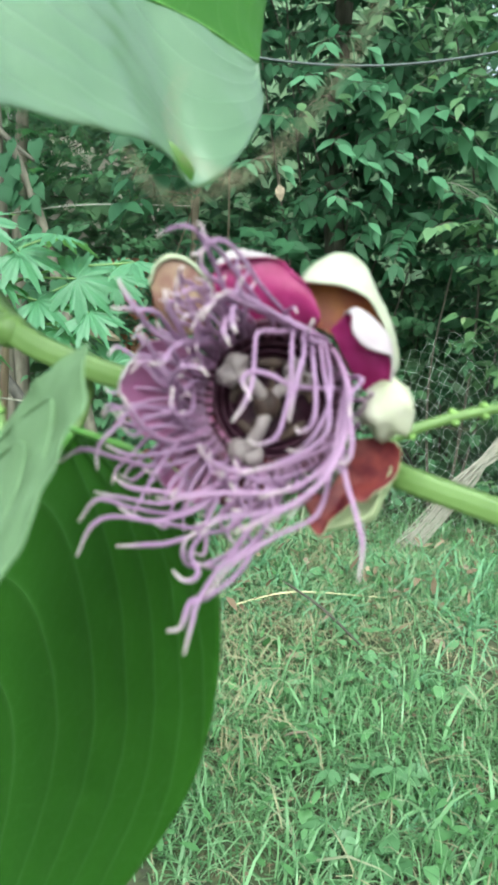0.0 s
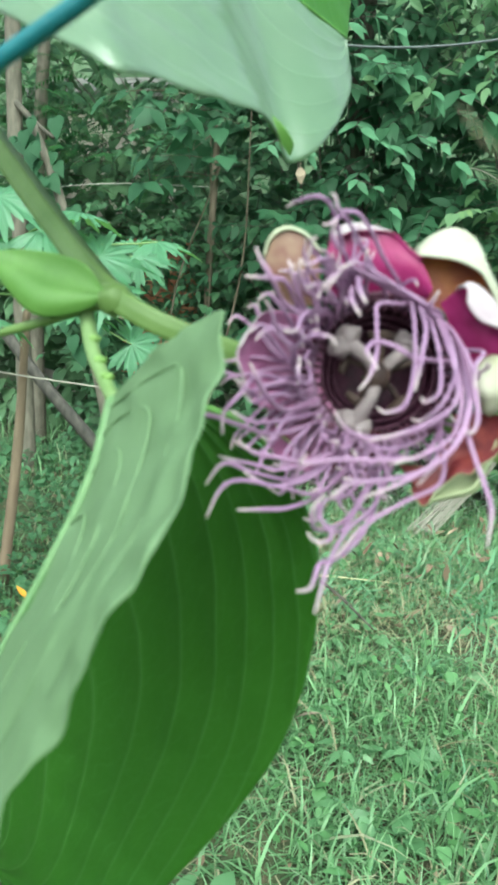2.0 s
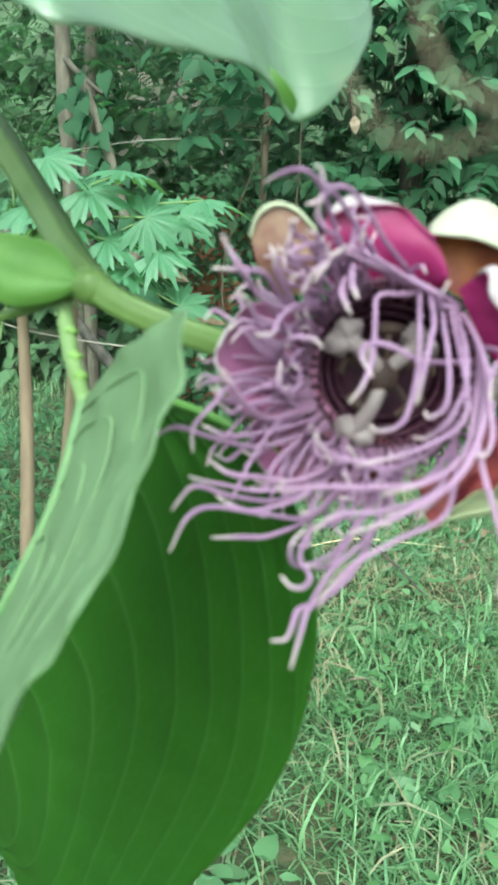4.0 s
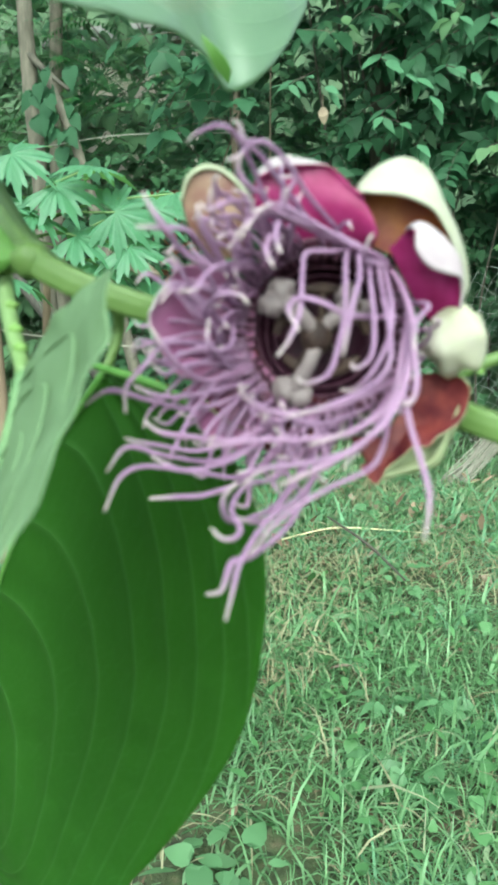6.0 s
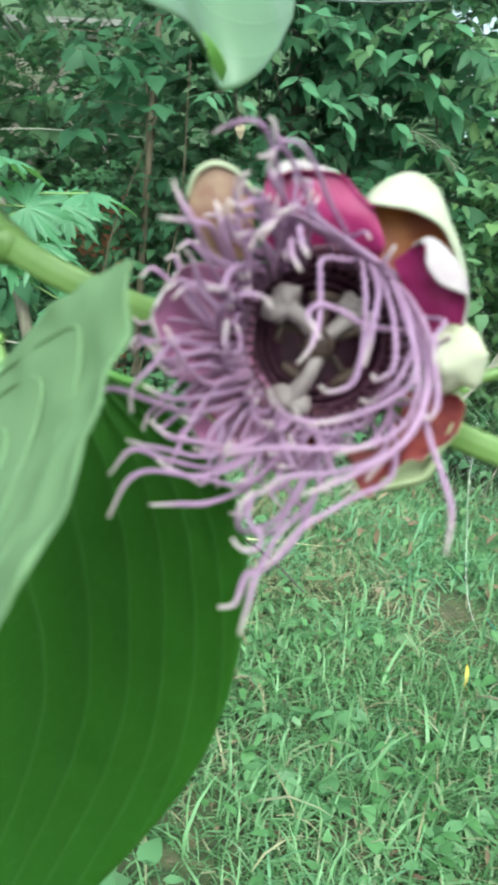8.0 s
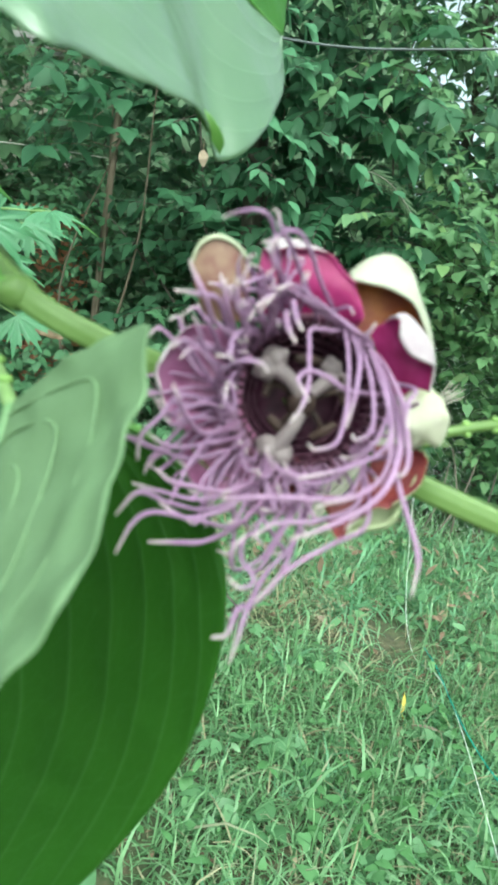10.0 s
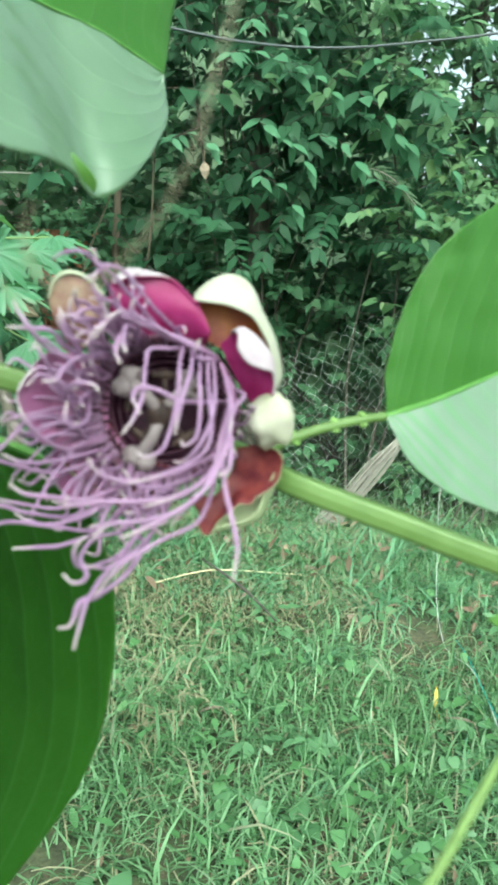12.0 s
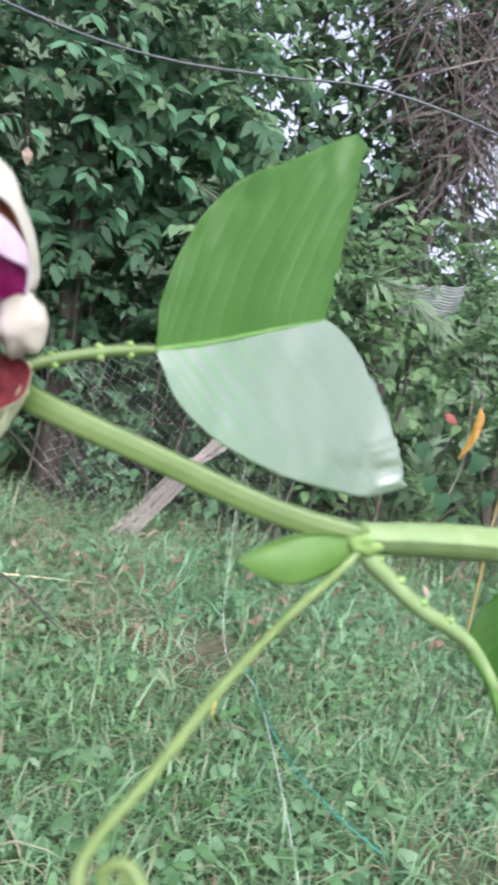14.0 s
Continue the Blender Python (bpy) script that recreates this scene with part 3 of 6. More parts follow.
def bowl(profile, sides=72, flute=0.0):
    """A cup turned about the flower's axis from (radius, depth) pairs."""
    prof = spline([(a, b, 0) for a, b in profile], 26)
    verts, faces = [], []
    for i, (r, d, _) in enumerate(prof):
        for j in range(sides):
            a = 2 * math.pi * j / sides
            k = r + flute * (j % 2)
            verts.append(fl(k * math.cos(a), k * math.sin(a), d))
    for i in range(len(prof) - 1):
        for j in range(sides):
            k = (j + 1) % sides
            faces.append((i * sides + j, i * sides + k, (i + 1) * sides + k, (i + 1) * sides + j))
    return mesh("bowl", verts, faces)


link("cup", bowl([(1, -33), (14, -33), (23, -27), (29, -12), (33, -1), (36, 2), (37, -2), (33, -15), (26, -30), (12, -37), (5, -40)]), M_CUP, flower, "dark purple banded corona cup")
for k in range(5):
    rr, dd = 20 + 3.2 * k, -27 + 6.2 * k
    link("cup_ring", bowl([(rr - 0.9, dd + 0.3), (rr - 0.2, dd + 1.7), (rr + 0.9, dd + 1.2), (rr + 1.2, dd - 0.4)], 96, 0.5), M_RIDGE, flower)
link("flower_stalk", tube([tuple(fl(0, 0, -35)), tuple(fl(-2, -6, -46)), (0.0, 0.106, 1.474)], [0.006, 0.0045, 0.005], 12), M_STEM, flower)
link("column", tube([tuple(fl(0, -2, -30)), tuple(fl(-1, -2, -14)), tuple(fl(-2, -2, -4))], [0.0042, 0.0034, 0.0042], 14), M_ANTHER, flower, "pale column in the middle of the cup")
link("ovary", blob(fl(-2, -2, 0), (0.0062, 0.0062, 0.0075), 2), M_ANTHER, flower)


def style(*pts):
    p = [tuple(fl(*q)) for q in pts]
    st = link("style", tube(p, [0.0028, 0.0031, 0.0040], 12, 24), M_STIGMA, flower, "pale lilac club-shaped style")
    tip, prev = np.array(p[-1]), np.array(p[-2])
    out = (tip - prev) / np.linalg.norm(tip - prev)
    side = np.cross(out, AX)
    side /= np.linalg.norm(side)
    for s in (-1, 1):
        link("stigma_lobe", blob(tip + 0.0016 * out + s * 0.0033 * side, (0.0054, 0.0048, 0.0054), s + 3, 0.35), M_STIGMA, st)


style((-3, 0, 2), (-9, 7, 5), (-17, 12, 3))
style((-2, -6, 2), (-5, -14, 3), (-10, -23, 0))
style((1, 2, 1), (6, 7, 0), (11, 11, -5))


def anther(a, r, d, turn):
    c = np.array((r * math.cos(radians(a)), r * math.sin(radians(a)), d))
    t = np.array((math.cos(radians(turn)), math.sin(radians(turn)), 0.15)) * 6.5
    an = link("stamen", tube([tuple(fl(0, -2, -6)), tuple(fl(*(c * 0.6))), tuple(fl(*c))], [0.0016, 0.0012], 8), M_ANTHER, flower)
    link("anther", tube([tuple(fl(*(c - t))), tuple(fl(*c)), tuple(fl(*(c + t)))], [0.0016, 0.0028, 0.0016], 10, 12), M_ANTHER, an)


for k in range(5):
    anther(20 + 72 * k, 17, -4, 110 + 72 * k)


def petal(name, angle, length, width, lift, curl, start, inner, outer, label, r0=27, d0=-12, cup=0.35, skew=0.0, seed=0, blunt=2.6):
    """A thick petal: leaves the cup at an angle, rises, and rolls its tip forward. lift: first slope, curl: how far it rolls, in degrees."""
    nu, nv = 34, 19
    a0 = radians(angle)
    r, d, pts = float(r0), float(d0), []
    for i in range(nu):
        s = i / (nu - 1)
        phi = radians(lift + curl * max(0.0, (s - start) / (1 - start)) ** 1.2)
        pts.append((r, d, phi))
        r += length / nu * math.cos(phi)
        d += length / nu * math.sin(phi)
    grid, uv = np.zeros((nu, nv, 3)), np.zeros((nu, nv, 2))
    for i, (r, d, phi) in enumerate(pts):
        s = i / (nu - 1)
        w = width * (0.6 + 0.4 * math.sin(math.pi * 0.5 * min(1.0, s / 0.5))) * (1.0 if s < 0.5 else math.sqrt(max(0.004, 1 - ((s - 0.5) / 0.505) ** blunt)))
        for j in range(nv):
            q = 2 * j / (nv - 1) - 1
            lift_n = cup * w * 0.5 * q * q
            rr, dd = r - lift_n * math.sin(phi) , d + lift_n * math.cos(phi)
            across = q * w * 0.5 * (1 - 0.12 * q * q) + skew * s
            x = rr * math.cos(a0) - across * math.sin(a0)
            y = rr * math.sin(a0) + across * math.cos(a0)
            p = fl(x, y, dd)
            p = p + 0.0014 * Vector(noise.noise_vector(Vector(p * 60 + seed))) @ Matrix.Identity(3)
            grid[i, j] = p
            uv[i, j] = (s, j / (nv - 1))
    du, dv = np.gradient(grid, axis=0), np.gradient(grid, axis=1)
    nor = np.cross(du, dv)
    nor /= np.linalg.norm(nor, axis=2)[:, :, None] + 1e-12
    if (nor[2, nv // 2] @ AX) < 0:
        nor = -nor
    thick = 0.0013 * np.minimum(1.0, 4 * uv[:, :, 1] * (1 - uv[:, :, 1]) + 0.25)[:, :, None]
    back = grid - nor * thick
    n = nu * nv
    faces, slots = [], []
    for i in range(nu - 1):
        for j in range(nv - 1):
            a = i * nv + j
            faces += [(a, a + 1, a + nv + 1, a + nv), (n + a, n + a + nv, n + a + nv + 1, n + a + 1)]
            slots += [0, 1]
    rim = [i * nv for i in range(nu)] + [(nu - 1) * nv + j for j in range(1, nv)] + [i * nv + nv - 1 for i in range(nu - 2, -1, -1)]
    for a, b in zip(rim[:-1], rim[1:]):
        faces.append((a, b, n + b, n + a))
        slots.append(1)
    me = mesh(name, np.vstack([grid.reshape(-1, 3), back.reshape(-1, 3)]), faces, np.vstack([uv.reshape(-1, 2)] * 2), slots)
    return link(name, me, [inner, outer], flower, label)


def folded(name, lines, inner, outer, label, seed=0, wave=0.0009, edge=1):
    """A thick petal spanned over lines that run across it, from its base over the crest to the turned-in margin (mm in the flower)."""
    nu, nv = 30, 30
    cross = np.array([spline([tuple(fl(*q)) for q in ln], nv) for ln in lines])
    grid = np.array([spline([tuple(q) for q in cross[:, j]], nu) for j in range(nv)]).transpose(1, 0, 2)
    for i in range(nu):
        for j in range(nv):
            grid[i, j] += wave * np.array(noise.noise_vector(Vector(grid[i, j] * 70 + seed)))
    du, dv = np.gradient(grid, axis=0), np.gradient(grid, axis=1)
    nor = np.cross(du, dv)
    nor /= np.linalg.norm(nor, axis=2)[:, :, None] + 1e-12
    if nor[3, nv // 2] @ AX < 0:
        nor = -nor
    back = grid - 0.0011 * nor
    n = nu * nv
    faces, slots = [], []
    for i in range(nu - 1):
        for j in range(nv - 1):
            a = i * nv + j
            faces += [(a, a + 1, a + nv + 1, a + nv), (n + a, n + a + nv, n + a + nv + 1, n + a + 1)]
            slots += [0, 1]
    rim = [i * nv for i in range(nu)] + [(nu - 1) * nv + j for j in range(1, nv)] + [i * nv + nv - 1 for i in range(nu - 2, -1, -1)]
    for a, b in zip(rim[:-1], rim[1:]):
        faces.append((a, b, n + b, n + a))
        slots.append(edge)
    me = mesh(name, np.vstack([grid.reshape(-1, 3), back.reshape(-1, 3)]), faces, None, slots)
    return link(name, me, [inner, outer], flower, label)


# lines of the folded petals are laid out to fit the camera's view, depths assumed
folded("sepal", [[(10, 38, -12), (22, 34, -12), (36, 26, -12), (46, 14, -12)], [(11, 48, -11), (24, 51, -11), (40, 42, -11), (53, 19, -11)],
                 [(12, 56, -5), (18, 63, -5), (27, 67, -5), (37, 62, -5), (45, 49, -5), (52, 36, -5), (56, 22, -5), (54, 14, -5)],
                 [(12, 54, 0), (19, 58, 1), (29, 60, 1), (38, 55, 1), (45, 44, 1), (51, 32, 0), (54, 20, 0), (53, 14, 0)],
                 [(12, 53, 2), (20, 52, 4), (30, 51, 4), (39, 47, 4), (45, 39, 3), (50, 29, 2), (52, 20, 2), (52, 13, 2)]], M_TAWNY, M_CREAM, "hooded sepal, cream outside and tawny within", 1)
folded("petal", [[(-25, 34, -10), (-10, 33, -10), (4, 31, -10), (18, 32, -10)], [(-29, 49, 0), (-16, 50, 0), (3, 48, 0), (19, 39, 0)],
                 [(-28, 59, 1), (-19, 65, 1), (-1, 61, 1), (13, 51, 1)], [(-26, 57, 6), (-17, 61, 5), (0, 61, 2), (13, 51, 2)]], M_MAGENTA, M_WHITE, "magenta petal with a white back", 2, edge=0)
folded("petal", [[(25, 34, -6), (31, 23, -6), (38, 12, -6), (45, 4, -6)], [(29, 38, 0), (35, 28, 0), (43, 17, 0), (50, 7, 0)],
                 [(31, 39, 8), (35, 41, 8), (43, 36, 8), (49, 29, 8), (51, 20, 8), (51, 10, 8)], [(33, 38, 11), (32.8, 31, 13.5), (38, 25, 14), (45, 22.7, 13.5), (50, 21.5, 12), (51.3, 16, 9.5), (51, 10, 8.6)]], M_MAGENTA, M_WHITE, "magenta petal folded over to show its white back", 5, 0.0005)
bud = blob((0, 0, 0), (0.0118, 0.0106, 0.0126), 6, 0.48)
bud.transform(Matrix.Translation(fl(53, -2, 1)) @ Euler((0.1, 0.35, 0.2)).to_matrix().to_4x4())
link("sepal", bud, M_BUD, flower, "sepal rolled up like a cream bud")
folded("sepal", [[(38, -17, -12), (36, -29, -12), (27, -42, -12), (14, -44, -12)], [(49, -16, -8), (47, -29, -8), (37, -43, -8), (20, -52, -8)],
                 [(56, -15, 0), (58, -22, 1), (57, -30, 0), (50, -38, 1), (46, -45, 0), (38, -46, 1), (31, -54, 0), (25, -60, 1), (17, -54, 0)]], M_MAROON, M_LIME, "maroon sepal with a greenish cream edge", 7, 0.0032)
folded("petal", [[(53, -24, -14), (43, -36, -14), (28, -50, -14)], [(60, -29, -12), (52, -43, -12), (30, -58, -12)],
                 [(58, -26, -8), (54, -38, -8), (50, -51, -8), (38, -56, -8), (24, -60, -8)], [(56, -26, -3), (52, -37, -3), (47, -49, -3), (37, -54, -3), (25, -58, -3)]], M_LIME, M_LIME, "greenish cream sepal back behind the maroon one", 8)
folded("sepal", [[(-48, 28, -8), (-39, 28, -6), (-30, 29, -8)], [(-55, 40, -2), (-44, 43, 1), (-32, 42, -2)],
                 [(-58, 49, -2), (-55, 58, -1), (-48, 62, -1), (-40, 60, -1), (-32, 53, -2)], [(-57.3, 49, -1), (-54.3, 56.8, 0.3), (-47.8, 60.6, 0.5), (-40, 59, 0.3), (-32.5, 52.4, -1)]], M_BLUSH, M_RIM, "blush sepal with a greenish cream rim", 3)
petal("petal", 178, 50, 52, 18, 55, 0.35, M_PINK, M_WHITE, "pink petal under the filaments", seed=4, cup=0.3, d0=-8)
petal("petal", 222, 42, 46, 14, 45, 0.35, M_PINK, M_WHITE, "pink petal under the filaments", seed=14, cup=0.3, d0=-10)
petal("petal", -105, 32, 38, 5, 50, 0.4, M_MAROON, M_WHITE, "maroon petal below the crown", seed=9, cup=0.3)
petal("sepal", -145, 32, 40, 10, 50, 0.4, M_MAROON, M_LIME, "maroon sepal with a greenish edge", seed=10, cup=0.3)

frng = random.Random(4)


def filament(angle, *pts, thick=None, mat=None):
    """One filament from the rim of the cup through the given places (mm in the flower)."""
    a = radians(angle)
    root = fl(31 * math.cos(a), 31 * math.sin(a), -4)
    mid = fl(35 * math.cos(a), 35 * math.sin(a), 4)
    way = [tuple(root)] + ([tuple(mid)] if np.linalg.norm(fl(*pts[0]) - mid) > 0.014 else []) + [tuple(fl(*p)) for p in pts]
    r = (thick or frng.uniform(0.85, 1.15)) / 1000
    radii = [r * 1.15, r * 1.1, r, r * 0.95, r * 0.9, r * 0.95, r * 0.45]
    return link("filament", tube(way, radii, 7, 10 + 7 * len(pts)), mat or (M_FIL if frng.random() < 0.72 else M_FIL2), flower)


# control points placed to fit the camera's view, depths mostly guessed
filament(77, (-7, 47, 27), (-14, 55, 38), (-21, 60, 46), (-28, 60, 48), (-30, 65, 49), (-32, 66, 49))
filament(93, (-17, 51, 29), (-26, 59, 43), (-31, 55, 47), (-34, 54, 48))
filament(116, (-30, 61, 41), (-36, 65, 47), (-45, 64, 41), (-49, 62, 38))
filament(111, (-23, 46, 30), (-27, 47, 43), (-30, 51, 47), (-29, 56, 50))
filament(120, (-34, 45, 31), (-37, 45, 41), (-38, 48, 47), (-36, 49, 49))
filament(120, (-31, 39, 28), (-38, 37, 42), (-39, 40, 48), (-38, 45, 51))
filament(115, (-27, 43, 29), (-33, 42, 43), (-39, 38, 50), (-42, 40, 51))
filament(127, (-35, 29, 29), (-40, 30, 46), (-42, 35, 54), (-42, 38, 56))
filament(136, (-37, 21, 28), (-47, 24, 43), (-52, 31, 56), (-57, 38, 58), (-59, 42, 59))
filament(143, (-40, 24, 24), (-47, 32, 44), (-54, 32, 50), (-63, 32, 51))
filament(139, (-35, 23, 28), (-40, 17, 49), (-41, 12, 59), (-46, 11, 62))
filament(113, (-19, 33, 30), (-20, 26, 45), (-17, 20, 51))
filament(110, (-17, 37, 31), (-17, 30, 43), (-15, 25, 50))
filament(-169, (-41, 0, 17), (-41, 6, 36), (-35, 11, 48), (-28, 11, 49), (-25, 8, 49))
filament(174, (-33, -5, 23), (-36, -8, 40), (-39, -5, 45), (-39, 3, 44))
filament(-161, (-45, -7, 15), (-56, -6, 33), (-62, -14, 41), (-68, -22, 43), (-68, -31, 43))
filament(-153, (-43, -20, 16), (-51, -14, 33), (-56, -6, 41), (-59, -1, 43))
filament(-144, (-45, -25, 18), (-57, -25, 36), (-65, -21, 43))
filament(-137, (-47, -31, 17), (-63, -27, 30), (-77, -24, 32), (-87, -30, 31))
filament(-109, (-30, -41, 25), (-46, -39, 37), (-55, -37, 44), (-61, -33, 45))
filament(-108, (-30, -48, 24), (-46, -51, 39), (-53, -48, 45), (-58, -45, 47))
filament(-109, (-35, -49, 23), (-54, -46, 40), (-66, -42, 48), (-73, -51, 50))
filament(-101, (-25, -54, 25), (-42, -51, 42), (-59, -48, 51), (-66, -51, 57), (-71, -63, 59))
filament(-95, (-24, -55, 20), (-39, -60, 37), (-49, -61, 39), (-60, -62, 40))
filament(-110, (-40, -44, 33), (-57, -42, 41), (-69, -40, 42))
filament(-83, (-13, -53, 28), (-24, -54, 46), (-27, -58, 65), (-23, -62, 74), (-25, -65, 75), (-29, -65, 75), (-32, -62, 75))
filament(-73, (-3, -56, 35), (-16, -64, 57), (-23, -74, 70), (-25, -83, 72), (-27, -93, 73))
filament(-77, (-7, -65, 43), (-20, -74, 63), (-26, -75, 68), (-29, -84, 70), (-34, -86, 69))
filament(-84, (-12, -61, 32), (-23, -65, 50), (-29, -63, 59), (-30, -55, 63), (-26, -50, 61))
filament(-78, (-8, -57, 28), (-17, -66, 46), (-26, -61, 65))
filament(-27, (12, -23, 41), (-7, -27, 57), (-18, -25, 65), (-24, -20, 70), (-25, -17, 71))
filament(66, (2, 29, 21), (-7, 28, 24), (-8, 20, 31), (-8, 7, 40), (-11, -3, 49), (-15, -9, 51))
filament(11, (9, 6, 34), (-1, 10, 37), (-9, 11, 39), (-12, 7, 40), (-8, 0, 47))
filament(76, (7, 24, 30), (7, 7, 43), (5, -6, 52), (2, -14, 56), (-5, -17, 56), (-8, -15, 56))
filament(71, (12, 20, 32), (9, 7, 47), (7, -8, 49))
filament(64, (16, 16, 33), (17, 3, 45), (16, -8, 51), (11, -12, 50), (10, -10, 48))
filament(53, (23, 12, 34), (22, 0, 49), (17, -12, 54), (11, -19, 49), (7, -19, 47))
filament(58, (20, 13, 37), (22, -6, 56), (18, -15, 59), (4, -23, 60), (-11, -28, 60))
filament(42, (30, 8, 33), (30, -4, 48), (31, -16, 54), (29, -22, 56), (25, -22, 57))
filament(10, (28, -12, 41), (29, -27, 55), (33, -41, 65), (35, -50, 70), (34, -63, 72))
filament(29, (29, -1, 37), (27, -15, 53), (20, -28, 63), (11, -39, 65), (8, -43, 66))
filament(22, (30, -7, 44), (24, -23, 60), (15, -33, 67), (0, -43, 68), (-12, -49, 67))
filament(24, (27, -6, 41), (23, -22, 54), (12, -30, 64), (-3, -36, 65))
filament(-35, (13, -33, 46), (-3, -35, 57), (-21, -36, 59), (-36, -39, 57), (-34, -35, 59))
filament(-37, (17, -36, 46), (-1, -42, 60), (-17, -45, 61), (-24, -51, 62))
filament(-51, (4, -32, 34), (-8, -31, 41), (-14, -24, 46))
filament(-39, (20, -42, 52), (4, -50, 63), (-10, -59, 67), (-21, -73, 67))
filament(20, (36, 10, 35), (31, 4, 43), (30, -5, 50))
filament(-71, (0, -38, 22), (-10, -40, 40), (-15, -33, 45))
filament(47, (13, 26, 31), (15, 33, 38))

# wavy filaments thrown outwards over the upper and far rim, all with the same loose sweep
for k in range(62):
    a = 116 + 152 * (k + frng.random()) / 62
    ca, sa = math.cos(radians(a)), math.sin(radians(a))
    reach = frng.uniform(45, 62) + (9 if 165 < a < 235 else 0)
    fwd, sweep, wave = frng.uniform(3, 34), 9 * math.sin(radians(2 * a - 30)) + frng.uniform(-11, 11), frng.uniform(-6, 6)
    pts = []
    for q, h in ((0.70, 0.35), (0.82, 0.66), (0.93, 0.88), (1.0, 1.0)):
        side = sweep * ((q - 0.6) / 0.4) ** 1.4 + wave * math.sin(9 * q + k)
        pts.append((reach * q * ca - side * sa, reach * q * sa + side * ca, fwd * h))
    x, y, z = pts[-1]
    hook = frng.choice((-1, 1)) * frng.uniform(2, 6)
    pts.append((x + 3 * ca - hook * sa, y + 3 * sa + hook * ca, z + frng.uniform(-2, 4)))
    filament(a + frng.uniform(-4, 4), *pts, thick=frng.uniform(0.75, 1.05), mat=M_FIL2 if frng.random() < 0.5 else M_FIL)
# short ones standing close round the rim
for k in range(40):
    a = 360 * k / 40 + frng.uniform(-4, 4)
    if 8 < a < 60 or (a < 112 and a > 12 and k % 3):
        continue
    ca, sa = math.cos(radians(a)), math.sin(radians(a))
    reach, fwd, tw = frng.uniform(36, 42), frng.uniform(14, 26), frng.uniform(-6, 6)
    filament(a, (reach * 0.95 * ca, reach * 0.95 * sa, fwd * 0.5), (reach * ca - tw * sa, reach * sa + tw * ca, fwd), ((reach - 3) * ca - 1.5 * tw * sa, (reach - 3) * sa + 1.5 * tw * ca, fwd * 1.2), thick=frng.uniform(0.7, 0.9), mat=M_FIL)
# inner fringe on the cup wall
for k in range(44):
    a = 360 / 44 * k + frng.uniform(-2, 2)
    ca, sa = math.cos(radians(a)), math.sin(radians(a))
    link("inner_filament", tube([tuple(fl(32.5 * ca, 32.5 * sa, -3)), tuple(fl(29.5 * ca, 29.5 * sa, -4)), tuple(fl(27 * ca, 27 * sa, -9 + frng.uniform(-2, 2)))], [0.0011, 0.0010, 0.0005], 6, 10), M_RIDGE, flower)
# filaments lying from the far rim across the petal bases towards the upper curl
for k in range(6):
    w = frng.uniform(-1.5, 1.5)
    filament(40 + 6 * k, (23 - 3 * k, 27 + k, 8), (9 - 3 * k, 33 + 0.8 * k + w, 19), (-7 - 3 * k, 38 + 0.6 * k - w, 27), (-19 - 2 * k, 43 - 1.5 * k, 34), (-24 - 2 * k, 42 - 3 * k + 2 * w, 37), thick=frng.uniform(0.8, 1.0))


# ---- ground ----
rng = np.random.default_rng(7)


def ground_material():
    m, t, b, out = nodes("lawn_soil")
    big = noise_tex(t, 0.9, 5.0)
    fine = noise_tex(t, 38.0, 6.0)
    straw = ramp(t, fine, [(0.35, (0.045, 0.034, 0.024)), (0.55, (0.12, 0.088, 0.06)), (0.75, (0.25, 0.19, 0.13))])
    green = ramp(t, noise_tex(t, 17.0, 6.0), [(0.3, (0.035, 0.040, 0.022)), (0.55, (0.065, 0.085, 0.036)), (0.7, (0.12, 0.10, 0.06))])
    col = blend(t, ramp(t, big, [(0.48, (0, 0, 0)), (0.75, (1, 1, 1))]), green, straw)
    t.links.new(col, b.inputs["Base Color"])
    b.inputs["Roughness"].default_value = 0.95
    bump(t, b, fine, 0.8, 0.02)
    return m


def lawn_height(x, y):
    return 0.02 * math.sin(1.3 * x + 0.4) + 0.018 * math.sin(2.1 * y + 0.9 * x) - 0.015


def ground_mesh():
    xs = np.r_[-3000, -300, -60, -20, np.linspace(-9, 9, 73), 20, 60, 300, 3000]
    ys = np.r_[-3000, -300, -60, -20, np.linspace(-6, 14, 81), 25, 60, 300, 3000]
    verts = [(x, y, lawn_height(x, y) if abs(x) < 10 and -7 < y < 15 else -0.015) for x in xs for y in ys]
    n = len(ys)
    faces = [(i * n + j, (i + 1) * n + j, (i + 1) * n + j + 1, i * n + j + 1) for i in range(len(xs) - 1) for j in range(n - 1)]
    return mesh("ground", verts, faces)


tagged(link("ground", ground_mesh(), ground_material()), "grassy soil with dry straw patches", "ground", "", "structure")


# ---- leaf shapes for everything that grows behind ----
def leaf_shape(outline, fold=0.09, droop=0.3):
    """A small leaf of unit length along y: (y, half width) rows, folded a little at the midrib."""
    v = [(0, 0, 0)]
    for y, w in outline:
        z = -droop * y * y
        v += [(-w, y, z + fold * w), (0, y, z), (w, y, z + fold * w)]
    v.append((0, 1, -droop))
    fs = [(0, 2, 1), (0, 3, 2)]
    for k in range(len(outline) - 1):
        a = 1 + 3 * k
        fs += [(a, a + 1, a + 4, a + 3), (a + 1, a + 2, a + 5, a + 4)]
    a, e = 1 + 3 * (len(outline) - 1), len(v) - 1
    fs += [(a, a + 1, e), (a + 1, a + 2, e)]
    return np.array(v, float), fs


